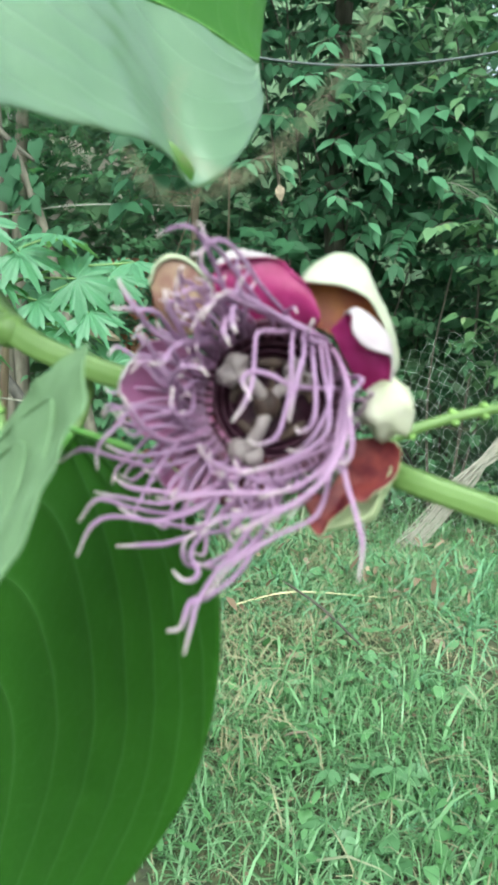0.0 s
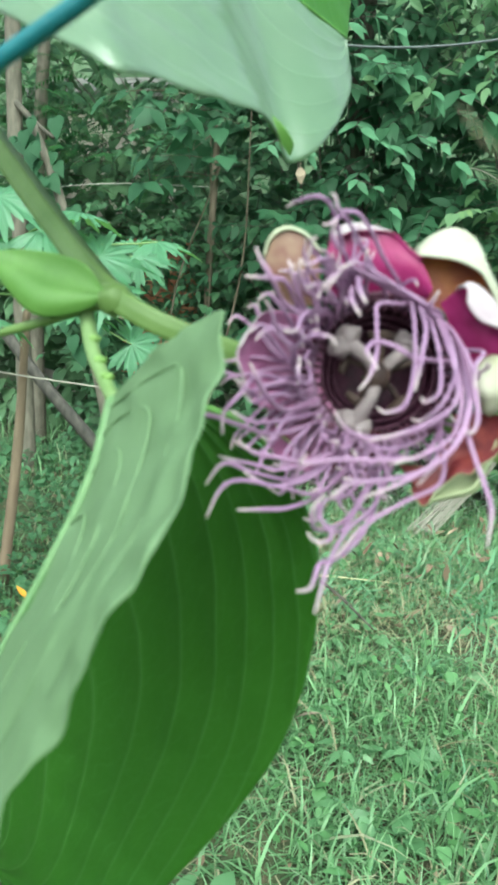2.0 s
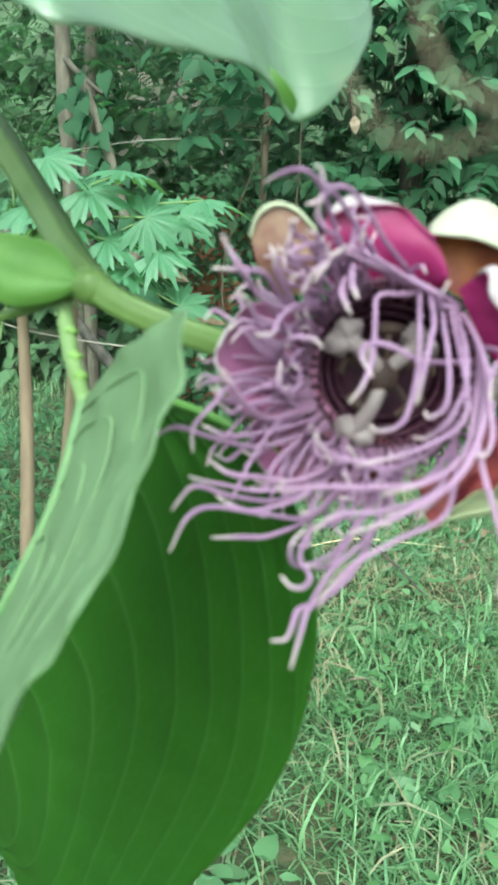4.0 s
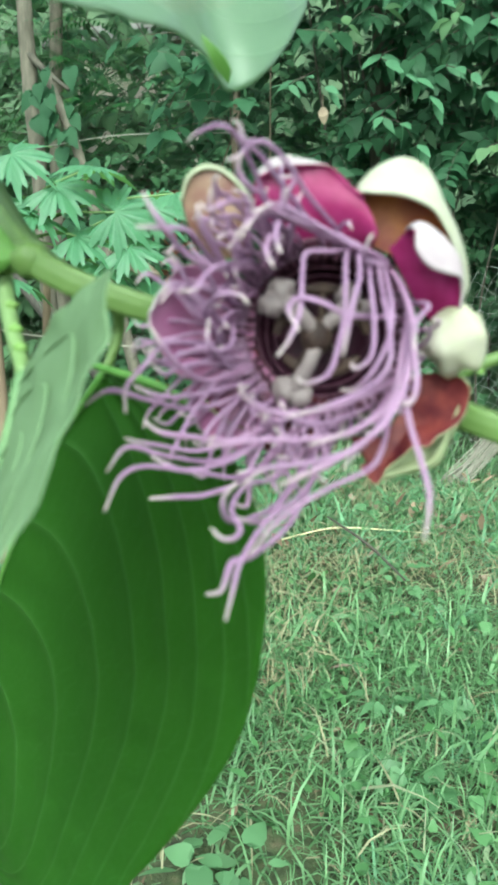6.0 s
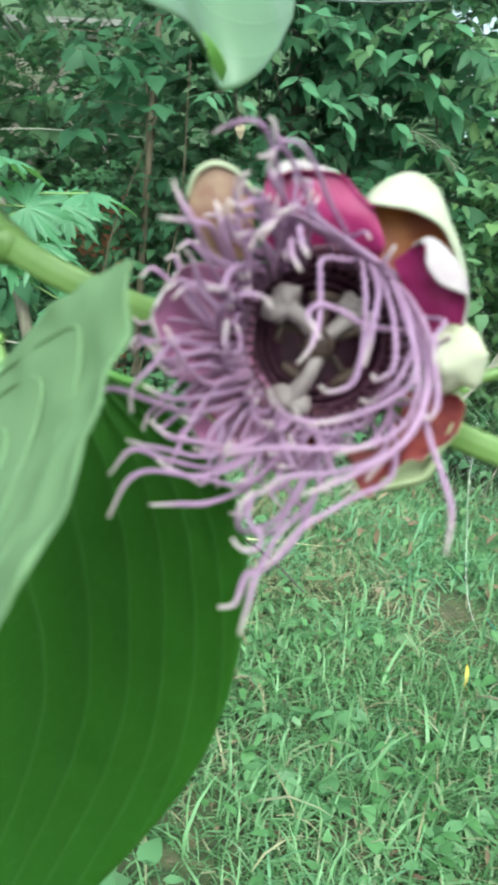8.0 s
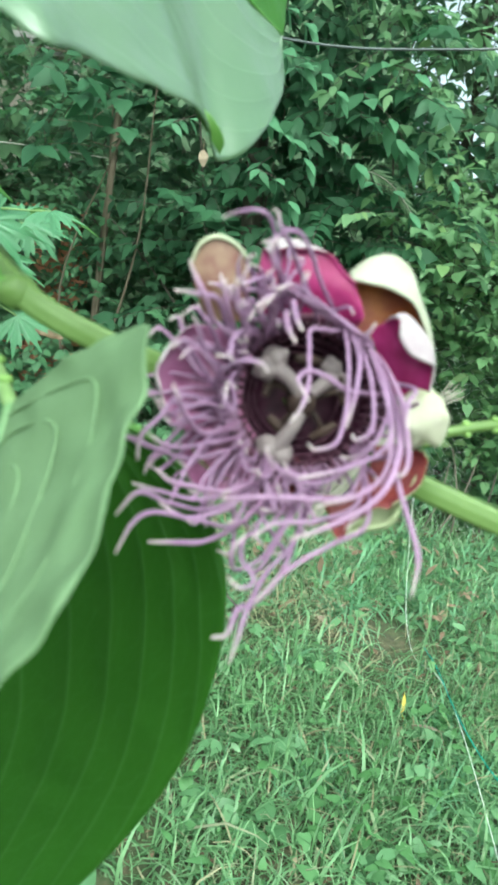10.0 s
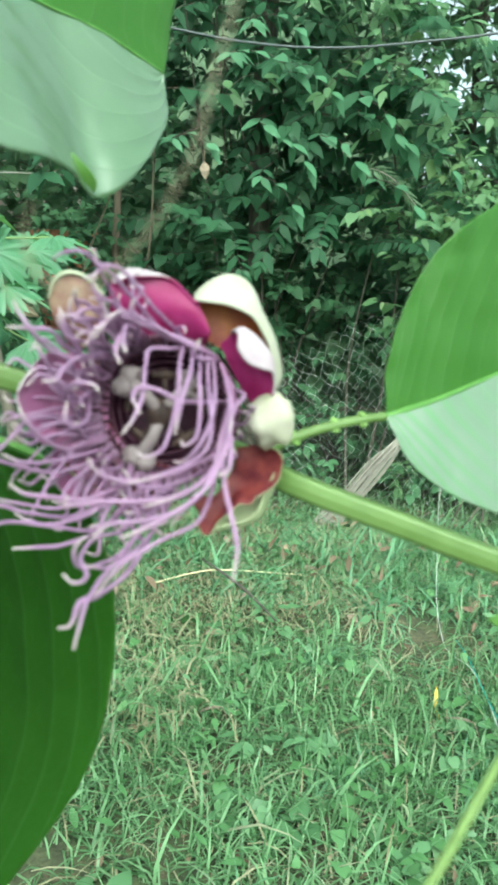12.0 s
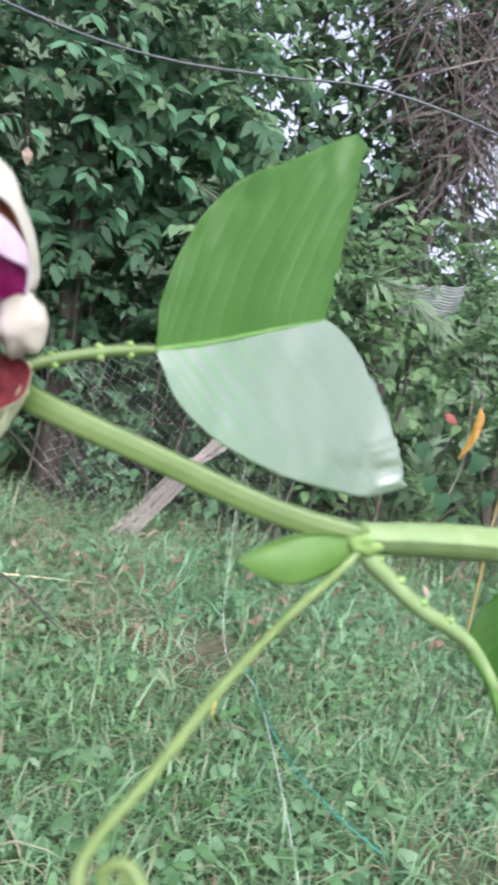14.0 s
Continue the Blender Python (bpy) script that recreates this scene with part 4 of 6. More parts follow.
HEART = leaf_shape([(-0.06, 0.20), (0.12, 0.36), (0.38, 0.36), (0.66, 0.22), (0.86, 0.08)])
OVATE = leaf_shape([(0.10, 0.10), (0.30, 0.20), (0.55, 0.19), (0.80, 0.09)], 0.06, 0.28)
LANCE = leaf_shape([(0.12, 0.07), (0.40, 0.12), (0.75, 0.07)], 0.3, 0.25)
LONG = leaf_shape([(0.2, 0.035), (0.5, 0.045), (0.8, 0.03)], 0.3, 0.5)


def shoot_poses(start, way, length, step, size, rng, droop=0.5, spread=0.8, kinds=(0,), hang=0.35, tilt=0.35, pair=False):
    """Leaves set left and right along a drooping twig; gives the leaf poses and the twig's line."""
    way = np.asarray(way, float)
    way /= np.linalg.norm(way)
    p, line, out = np.asarray(start, float).copy(), [np.asarray(start, float).copy()], []
    side = 1
    for k in range(max(2, int(length / step))):
        way = way + np.array((0, 0, -droop * step))
        way /= np.linalg.norm(way)
        p = p + way * step
        line.append(p.copy())
        face = np.array((0, -0.6, 0.8)) if pair else np.array((0, 0, 1.0))
        across = np.cross(way, face)
        across /= np.linalg.norm(across) + 1e-9
        for s in ((1, -1) if pair else (side,)):
            ahead = way * 0.5 + s * across * spread + np.array((0, 0, -hang)) + rng.normal(0, 0.2 if pair else 0.35, 3)
            up = (face if pair else np.array((0, -tilt, 1.0))) + rng.normal(0, 0.3 if pair else 0.42, 3)
            out.append((int(rng.choice(kinds)), frame_of(ahead, up, p, size * rng.uniform(0.5, 1.25))))
        side = -side
    out.append((int(rng.choice(kinds)), frame_of(way + np.array((0, 0, -0.4)), (0, -0.3, 1), p, size)))
    return out, line


def shrub(name, label, category, base, boxes, size, step, templates, kinds, mat, wood, seed, trunk=None, twig_r=0.004, length=(0.35, 0.8), outward=(0, -1, 0.3), droop=0.5, limbs=7, hang=0.35, pair=False, lumpy=True):
    """A woody plant: limbs from the base, and leafy twigs filling the given stretches of space (x0, x1, y0, y1, z0, z1, twigs)."""
    r = np.random.default_rng(seed)
    ob = thing(name, base, label, category)
    poses, wood_v, wood_f = [], [], []

    def put(raw):
        v, fs, _ = raw
        o = len(wood_v)
        wood_v.extend(v)
        wood_f.extend([tuple(i + o for i in q) for q in fs])

    starts = []
    for x0, x1, y0, y1, z0, z1, count in boxes:
        for _ in range(count):
            s = np.array((r.uniform(x0, x1), r.uniform(y0, y1), r.uniform(z0, z1)))
            lump = lumpy and noise.noise(Vector((1.5 * s[0], seed, 1.5 * s[2])))
            if lump < -0.12 and r.random() < 0.7:
                continue
            s[1] -= 0.35 * lump
            way = np.array(outward) + r.normal(0, 0.6, 3) * ((1.6, 0.5, 0.45) if pair else (1, 0.6, 0.7))
            got, line = shoot_poses(s, way, r.uniform(*length), step, size, r, droop, kinds=kinds, hang=hang, pair=pair, tilt=0.5)
            poses += got
            put(tube([tuple(q) for q in line], [twig_r, twig_r * 0.4], 4, len(line), raw=True))
            starts.append(s)
    for k in range(limbs):
        e = starts[int(r.integers(len(starts)))]
        b = np.array(base, float) + (r.uniform(-0.15, 0.15), r.uniform(-0.1, 0.1), -0.03)
        mid = b * 0.5 + e * 0.5 + r.normal(0, 0.12, 3)
        put(tube([tuple(b), tuple(mid), tuple(e)], [0.014, 0.009, 0.005], 6, 14, raw=True))
    if trunk:
        link("trunk", tube(trunk[0], trunk[1], 12, 30, rng=random.Random(seed), wobble=0.12), wood, ob)
    link("twig_work", mesh("twigs", wood_v, wood_f), wood, ob, "", "stuff")
    link("crown", scatter("crown", templates, poses), mat, ob, "", "stuff")
    return ob


M_WOOD = bark("bark_brown", (0.062, 0.054, 0.043), (0.12, 0.106, 0.083))
M_GREY = bark("bark_grey", (0.10, 0.088, 0.068), (0.19, 0.165, 0.13))
M_TAN = bark("bark_tan", (0.12, 0.092, 0.066), (0.19, 0.15, 0.11), 22.0)
M_TREE = foliage("tree_leaves", (0.034, 0.093, 0.044), (0.055, 0.137, 0.065), (0.085, 0.175, 0.075), 0.5, 0.4, 0.25, 0.6)
M_SPRAY = foliage("pale_leaves", (0.072, 0.180, 0.092), (0.125, 0.27, 0.145), None, 0.5, 0.3, 0.3, 0.3)
M_BUSH = foliage("thicket_leaves", (0.062, 0.140, 0.066), (0.095, 0.200, 0.094), (0.13, 0.24, 0.11), 0.55, 0.28)
M_HEDGE = foliage("hedge_leaves", (0.095, 0.195, 0.085), (0.21, 0.35, 0.155), (0.30, 0.38, 0.18), 0.5, 0.5)
M_FERN = foliage("feathery_leaves", (0.022, 0.08, 0.025), (0.05, 0.16, 0.04), (0.14, 0.26, 0.05), 0.5, 0.3)
M_FAR = foliage("far_leaves", (0.090, 0.165, 0.085), (0.14, 0.245, 0.12), None, 0.6, 0.35)
# darker leaf copy, shade painted in for the pockets behind the tree
M_SHADE_PAINT = foliage("shade_painted_leaves", (0.042, 0.100, 0.050), (0.068, 0.145, 0.072), None, 0.6, 0.35)
# brighter leaf tone, sunlight painted into the colour
M_SUN_PAINT = foliage("sun_painted_leaves", (0.13, 0.25, 0.125), (0.235, 0.38, 0.19), (0.29, 0.43, 0.14), 0.5, 0.55)
STRIP = leaf_shape([(0.15, 0.007), (0.4, 0.012), (0.7, 0.010), (0.9, 0.005)], 0.5, 0.22)
SHAPES = [HEART, OVATE, LANCE, LONG, STRIP]

# topmost box: crown above the view, added to shade the leaves below
shrub("broadleaf_tree", "broad heart-leaved tree with drooping leafy twigs", "tree", (-0.75, 6.0, 0.0),
      [(-1.2, 0.5, 5.5, 5.8, 2.0, 3.4, 46), (-1.7, 0.2, 5.5, 6.0, 3.0, 4.6, 70), (-1.3, 0.1, 5.9, 6.4, 1.4, 4.4, 95), (-2.2, 0.3, 5.8, 7.0, 4.4, 5.6, 90)], 0.145, 0.085, SHAPES, (1, 1, 1, 0), M_TREE, M_WOOD, 21,
      ([(-0.75, 6.0, -0.05), (-0.80, 6.0, 1.6), (-0.88, 6.0, 3.2), (-0.85, 6.05, 5.2)], [0.11, 0.09, 0.08, 0.06]), length=(0.6, 1.2), outward=(0.1, -0.4, 0.05), droop=0.45, hang=0.15, pair=True)
shrub("understorey_tree", "small tree behind, its leaves coloured dark in place of shade", "tree", (0.1, 6.9, 0.0),
      [(-2.4, 0.35, 6.4, 7.0, 1.2, 5.0, 370), (0.3, 0.9, 6.4, 7.0, 1.2, 2.5, 60), (-4.6, -2.3, 6.7, 7.3, 1.8, 4.8, 110)], 0.14, 0.085, SHAPES, (0, 1), M_SHADE_PAINT, M_WOOD, 27, length=(0.4, 0.8), lumpy=False)
shrub("leafy_shrub", "climbing shrub twigs, light green leaves with sunlight painted in", "shrub", (0.15, 5.5, 0.0),
      [(-0.15, 0.35, 5.1, 5.6, 3.3, 4.4, 60), (0.15, 0.5, 5.1, 5.6, 2.0, 3.2, 45), (0.5, 1.3, 5.1, 5.6, 1.8, 2.5, 90)], 0.12, 0.08, SHAPES, (1, 1, 0), M_SUN_PAINT, M_WOOD, 22, limbs=3)
shrub("thicket", "dark tangled small-leaved thicket along the fence", "shrub", (-0.4, 5.8, 0.0),
      [(-3.4, -2.2, 6.0, 6.5, 0.1, 1.75, 100), (-3.3, -0.9, 5.75, 6.5, 0.2, 2.0, 230), (-0.9, 1.7, 5.75, 6.5, 0.1, 1.9, 280), (-3.2, -1.2, 5.9, 6.5, 1.8, 3.0, 140)], 0.10, 0.062, SHAPES, (0, 1, 1), M_BUSH, M_WOOD, 23, length=(0.3, 0.6), hang=0.2)
shrub("broad_sapling", "sapling with broad drooping dark leaves", "tree", (-2.06, 5.95, 0.0),
      [(-2.3, -1.5, 5.0, 5.5, 2.4, 3.1, 20)], 0.19, 0.10, SHAPES, (1, 1, 0), M_TREE, M_TAN, 24,
      ([(-2.06, 5.95, -0.05), (-2.065, 5.95, 1.90), (-2.05, 5.95, 3.17), (-2.03, 5.97, 4.7)], [0.034, 0.032, 0.03, 0.024]), limbs=3)
shrub("hedge_shrub", "pale green small-leaved hedge shrub", "shrub", (2.4, 5.9, 0.0),
      [(0.45, 1.7, 5.1, 5.7, 1.2, 2.6, 190), (0.6, 1.7, 5.55, 6.0, 0.1, 1.5, 200), (1.1, 3.6, 5.2, 6.0, 1.3, 2.5, 280), (3.2, 5.2, 5.2, 6.4, 0.2, 2.6, 130), (1.0, 3.4, 5.9, 6.6, 0.1, 1.4, 120)], 0.10, 0.066, SHAPES, (1, 0, 1), M_HEDGE, M_WOOD, 25, length=(0.3, 0.6), hang=0.15)
shrub("far_trees", "dark mass of trees beyond the fence", "trees", (-1.0, 9.0, 0.0),
      [(-9.0, 0.2, 7.6, 9.4, 0.2, 7.5, 850), (0.8, 6.5, 7.9, 9.4, 0.1, 3.2, 420), (-9.0, 2.0, 7.0, 7.8, 0.1, 2.9, 400), (0.2, 1.3, 7.6, 9.0, 2.6, 6.0, 105), (1.5, 2.7, 8.0, 9.4, 2.6, 7.0, 120), (0.6, 2.2, 8.2, 9.4, 2.4, 3.6, 60), (3.3, 6.0, 8.2, 9.6, 2.8, 6.5, 24), (-8.0, -3.4, 9.4, 10.0, 0.4, 4.6, 320)], 0.24, 0.13, SHAPES, (0, 1), M_FAR, M_WOOD, 26, length=(0.6, 1.2), limbs=12, twig_r=0.008, lumpy=False)

shrub("light_leaf_tree", "small tree with light yellow-green leaves behind the hedge", "tree", (3.9, 7.4, 0.0),
      [(2.9, 4.9, 7.0, 7.8, 1.8, 3.4, 150)], 0.13, 0.085, SHAPES, (1, 1, 0), M_SUN_PAINT, M_GREY, 28, ([(3.9, 7.4, -0.05), (3.85, 7.4, 1.6), (3.95, 7.4, 3.2)], [0.06, 0.05, 0.03]), length=(0.4, 0.8))


def spray(a, b, n, size, mat, seed, label):
    """A single leafy spray: paired leaves along an arching rachis."""
    r = np.random.default_rng(seed)
    a, b = np.array(a, float), np.array(b, float)
    ob = thing("leafy_branch", tuple(a), label, "branch", "leafy sprays of the tree")
    back = a + (0, 0.75, 0.25)
    line = spline([tuple(back), tuple(a), tuple(0.5 * (a + b) + (0, -0.03, 0.05)), tuple(b)], 30)
    link("rachis", tube([tuple(q) for q in line[::3]], [0.006, 0.004, 0.002], 5, 20), M_WOOD, ob)
    poses = []
    for k in range(n):
        i = int(10 + 18 * k / max(1, n - 1))
        way = line[i + 1] - line[i]
        way /= np.linalg.norm(way)
        across = np.cross(way, (0, 0.45, 1))
        across /= np.linalg.norm(across)
        for s in (1, -1):
            poses.append((1, frame_of(way * 0.55 + s * across * 0.8 + (0, 0, -0.3) + r.normal(0, 0.14, 3), np.array((0, -0.7, 1)) + r.normal(0, 0.22, 3), line[i], size * r.uniform(0.8, 1.15))))
    poses.append((1, frame_of(line[-1] - line[-3] + (0, 0, -0.02), (0, -0.7, 1), line[-1], size)))
    for q, m in poses:
        link("leaf", scatter("leaf", SHAPES, [(q, m)]), mat, ob)


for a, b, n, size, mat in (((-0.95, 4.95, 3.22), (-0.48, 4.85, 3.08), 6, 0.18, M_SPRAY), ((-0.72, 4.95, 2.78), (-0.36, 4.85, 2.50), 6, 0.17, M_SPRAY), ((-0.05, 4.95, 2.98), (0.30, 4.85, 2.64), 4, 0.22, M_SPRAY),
                           ((-0.98, 4.95, 2.95), (-0.70, 4.9, 3.06), 3, 0.15, M_SUN_PAINT), ((0.05, 4.95, 3.20), (0.42, 4.85, 2.98), 4, 0.19, M_SPRAY), ((-0.05, 4.95, 2.85), (0.22, 4.85, 2.70), 3, 0.17, M_SPRAY),
                           ((0.15, 5.0, 3.55), (0.62, 4.9, 3.42), 6, 0.17, M_SUN_PAINT), ((-0.45, 5.0, 3.60), (0.05, 4.9, 3.50), 6, 0.17, M_SUN_PAINT), ((-1.35, 5.0, 2.66), (-1.05, 4.9, 2.60), 4, 0.15, M_SPRAY), ((-0.85, 5.0, 3.45), (-0.5, 4.9, 3.35), 5, 0.17, M_SPRAY),
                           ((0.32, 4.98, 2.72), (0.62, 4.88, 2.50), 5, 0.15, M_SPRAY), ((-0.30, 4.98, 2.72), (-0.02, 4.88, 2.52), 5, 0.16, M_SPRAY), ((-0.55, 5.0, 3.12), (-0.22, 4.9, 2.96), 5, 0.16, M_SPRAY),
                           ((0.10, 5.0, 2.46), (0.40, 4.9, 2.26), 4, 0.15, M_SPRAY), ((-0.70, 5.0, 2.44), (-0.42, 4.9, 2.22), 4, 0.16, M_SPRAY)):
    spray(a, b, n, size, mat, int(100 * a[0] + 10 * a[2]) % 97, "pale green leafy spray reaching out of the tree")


def bare_tree():
    """Slim dark trunks and bare twigs that stand against the open sky."""
    ob = thing("bare_tree", (1.05, 7.6, 0.0), "slim dark tree with bare forking branches against the sky", "tree")
    r = random.Random(17)
    for x, lean, rad, top in ((0.80, 0.16, 0.045, 5.6), (1.10, -0.22, 0.055, 5.8), (1.38, 0.10, 0.04, 5.4)):
        way = [(x, 7.6, -0.05), (x + 0.3 * lean, 7.6, 1.9), (x + 0.7 * lean + 0.05, 7.6, 3.5), (x + 1.3 * lean, 7.6, top)]
        link("trunk", tube(way, [rad, 0.9 * rad, 0.7 * rad, 0.4 * rad], 10, 30, rng=random.Random(int(10 * x)), wobble=0.12), M_WOOD, ob)
        for k in range(6):
            z = r.uniform(2.6, 4.9)
            side, px = r.choice((-1, 1)), x + lean * (0.15 + 0.2 * z)
            link("branch", tube([(px, 7.6, z), (px + 0.18 * side, 7.55, z + r.uniform(0.05, 0.25)), (px + r.uniform(0.35, 0.6) * side, 7.5, z + r.uniform(-0.1, 0.5))], [0.016, 0.011, 0.004], 6, 14, rng=r, wobble=0.2), M_WOOD, ob)


bare_tree()


def feathery_tree():
    """A tree with feather leaves: a rachis with paired narrow leaflets."""
    r = np.random.default_rng(31)
    ob = thing("feathery_tree", (-3.9, 6.2, 0.0), "tree with feathery pinnate leaves and a slim trunk", "tree")
    poses, wv, wf = [], [], []
    for _ in range(240):
        s = np.array((r.uniform(-4.9, -2.5), r.uniform(5.3, 6.6), r.uniform(2.4, 4.6)))
        way = np.array((r.normal(0, 0.6), -0.6 + r.normal(0, 0.4), r.normal(0.1, 0.3)))
        way /= np.linalg.norm(way)
        p, line = s.copy(), [s.copy()]
        for k in range(13):
            way = way + np.array((0, 0, -0.05))
            way /= np.linalg.norm(way)
            p = p + way * 0.034
            line.append(p.copy())
            across = np.cross(way, (0, 0, 1))
            across /= np.linalg.norm(across) + 1e-9
            for sgn in (-1, 1):
                poses.append((2, frame_of(sgn * across + 0.35 * way + (0, 0, -0.15), (0, -0.3, 1), p, 0.085 * (1 - 0.03 * k))))
        v, fs, _ = tube([tuple(q) for q in line[::3]], [0.003, 0.0015], 4, 8, raw=True)
        o = len(wv)
        wv.extend(v)
        wf.extend([tuple(i + o for i in q) for q in fs])
    link("trunk", tube([(-3.9, 6.2, -0.05), (-3.95, 6.2, 2.0), (-3.85, 6.2, 4.6)], [0.09, 0.07, 0.05], 12, 24), M_GREY, ob)
    link("twig_work", mesh("twigs", wv, wf), M_WOOD, ob, "", "stuff")
    link("crown", scatter("crown", SHAPES, poses), M_FERN, ob, "", "stuff")


feathery_tree()


# ---- slim trunk with a climbing vine, and a leaning pole ----
post = thing("slim_trunk", (-3.25, 5.0, 0.0), "slim grey tree trunk with a climber on it", "trunk")
link("trunk", tube([(-3.25, 5.0, -0.05), (-3.32, 5.0, 1.2), (-3.36, 5.0, 2.21), (-3.40, 5.0, 2.7), (-3.42, 5.0, 3.24), (-3.47, 5.0, 4.6)], [0.07, 0.065, 0.06, 0.055], 14, 40, rng=random.Random(2), wobble=0.16), M_GREY, post)
link("side_branch", tube([(-3.39, 4.98, 2.95), (-3.2, 4.95, 2.8), (-3.02, 4.93, 2.68)], [0.03, 0.02, 0.012], 8), M_WOOD, post)
r5 = np.random.default_rng(5)
climb = thing("heart_leaf_climber", (-2.4, 4.75, 0.0), "heart-leaved climber on a leaning pole", "climber")
link("pole", tube([(-2.25, 4.75, -0.03), (-2.6, 4.75, 1.3), (-2.85, 4.75, 2.2), (-3.1, 4.75, 2.75)], [0.05, 0.045, 0.03], 10, 24), M_GREY, climb)
hp = []
for k in range(46):
    s = r5.uniform(0.45, 1.05)
    at = np.array((-2.25 - 0.85 * s, 4.70, 2.75 * s)) + r5.normal(0, 0.10, 3) * (1, 0.4, 1)
    hp.append((0, frame_of((r5.normal(0, 0.5), -0.4, -0.8), (0, -1, 0.4), at, r5.uniform(0.10, 0.19))))
for q, m in hp:
    link("leaf", scatter("leaf", SHAPES, [(q, m)]), M_TREE, climb)

# ---- papaya plants ----
def papaya_leaf(seed):
    """A palmate leaf, seven cut lobes; unit radius, petiole at the origin."""
    r = random.Random(seed)
    n = 126
    rim = []
    for k in range(n):
        a = -2.55 + 5.1 * k / (n - 1)
        lobe = abs(math.cos(a / 5.1 * 7 * math.pi))
        cut = 0.34 + 0.66 * lobe**0.8
        teeth = 1 - 0.30 * abs(math.sin(a / 5.1 * 21 * math.pi)) * (lobe > 0.35)
        rad = cut * teeth * (1.0 - 0.07 * abs(a)) * r.uniform(0.95, 1.05)
        rim.append((rad * math.sin(a), rad * math.cos(a)))
    v = [(0, 0, 0)]
    for share in (0.35, 0.7, 1.0):
        for x, y in rim:
            rad = math.hypot(x, y) * share
            v.append((x * share, y * share, -0.42 * rad * rad + 0.05 * math.sin(9 * math.atan2(x, y)) * share))
    fs = [(0, 1 + k, 2 + k) for k in range(n - 1)]
    for q in range(2):
        for k in range(n - 1):
            a, b = 1 + q * n + k, 1 + (q + 1) * n + k
            fs.append((a, b, b + 1, a + 1))
    return np.array(v, float), fs


M_PAPAYA = leaf_material("papaya_leaf", (0.07, 0.19, 0.095), (0.115, 0.26, 0.145), (0.17, 0.34, 0.17), 0.45, 0.6, 0.35)
M_PAPAYA_TRUNK = bark("papaya_trunk", (0.19, 0.13, 0.09), (0.28, 0.21, 0.145), 14.0)


def papaya(base, top, radius, leaves, label):
    ob = thing("papaya_plant", base, label, "papaya")
    mid = tuple(0.5 * (a + b) + d for a, b, d in zip(base, top, (0.02, 0, 0)))
    link("trunk", tube([(base[0], base[1], -0.03), mid, top], [radius, radius * 0.9, radius * 0.6], 14, 24, rng=random.Random(3), wobble=0.06), M_PAPAYA_TRUNK, ob)
    for k, (x, y, z, size, turn, pitch) in enumerate(leaves):
        v, fs = papaya_leaf(k)
        m = np.array(Matrix.Translation((x, y, z)) @ Euler((radians(24 + 14 * math.sin(3.0 * k + 7 * y)), 0, 0)).to_matrix().to_4x4() @ Euler((radians(pitch), radians(26 * math.sin(5.0 * k + x)), radians(turn))).to_matrix().to_4x4() @ Matrix.Scale(size * 1.0, 4))
        w = v @ m[:3, :3].T + m[:3, 3]
        lf = link("leaf", mesh("papaya_blade", w, fs, v[:, :2] * 0.5 + 0.5), M_PAPAYA, ob)
        a = 0.5 * (np.array(top) + (x, y, z)) + (0, 0, 0.07)
        link("petiole", tube([top, tuple(a), (x, y, z)], [0.008, 0.006, 0.004], 7, 12), M_PALE, lf)
    return ob


papaya((-1.93, 2.42, 0.0), (-2.02, 2.55, 1.50), 0.034, [
    (-2.08, 2.55, 1.97, 0.24, -150, 0), (-1.84, 2.5, 1.90, 0.25, -110, -8), (-1.66, 2.55, 1.78, 0.26, -95, -12), (-1.42, 2.6, 1.68, 0.25, -80, -12), (-1.20, 2.7, 1.76, 0.22, -70, -5),
    (-1.97, 2.4, 1.50, 0.24, -140, -10), (-1.50, 2.6, 1.46, 0.23, -100, -15), (-1.28, 2.65, 1.32, 0.20, -85, -15), (-2.12, 2.6, 1.74, 0.25, 120, 5), (-2.15, 2.45, 0.74, 0.15, -100, -15),
    (-1.74, 2.5, 1.66, 0.24, -120, -6), (-1.58, 2.55, 1.58, 0.25, -75, -10), (-1.36, 2.6, 1.54, 0.22, -95, -8), (-1.88, 2.45, 1.70, 0.25, -135, -4), (-1.52, 2.6, 1.86, 0.22, -85, -6), (-1.80, 2.4, 1.40, 0.22, -100, -10)], "young papaya plant with cut palmate leaves")
papaya((-2.12, 2.95, 0.0), (-2.02, 3.0, 1.45), 0.03, [(-1.7, 3.0, 1.48, 0.24, -70, -18), (-2.2, 2.9, 1.62, 0.24, 60, -10), (-1.45, 3.05, 1.72, 0.23, -80, -10)], "second papaya stem leaning beside the first")

# ---- cable, fence net, dry frond ----
cable = thing("cable", (-1.5, 4.6, 3.0), "black cable slung across the trees", "cable")
link("wire", tube([(-6.0, 4.7, 4.2), (-3.0, 4.6, 3.55), (-1.5, 4.6, 3.28), (-0.8, 4.6, 3.17), (-0.2, 4.6, 3.15), (0.5, 4.6, 3.22), (1.1, 4.6, 3.29), (1.95, 4.6, 3.2), (3.0, 4.6, 2.9), (6.0, 4.6, 1.6), (8, 4.6, 0.0)], [0.008, 0.008], 8, 90), plain("black_rubber", (0.075, 0.085, 0.09), 0.35), cable)
link("end_pole", tube([(-6.0, 4.7, -0.05), (-6.0, 4.7, 4.3)], [0.06, 0.05], 10, 8), M_GREY, cable)
line2 = thing("wire_line", (-3.36, 4.9, 2.3), "thin slack wire between the trunks", "wire")
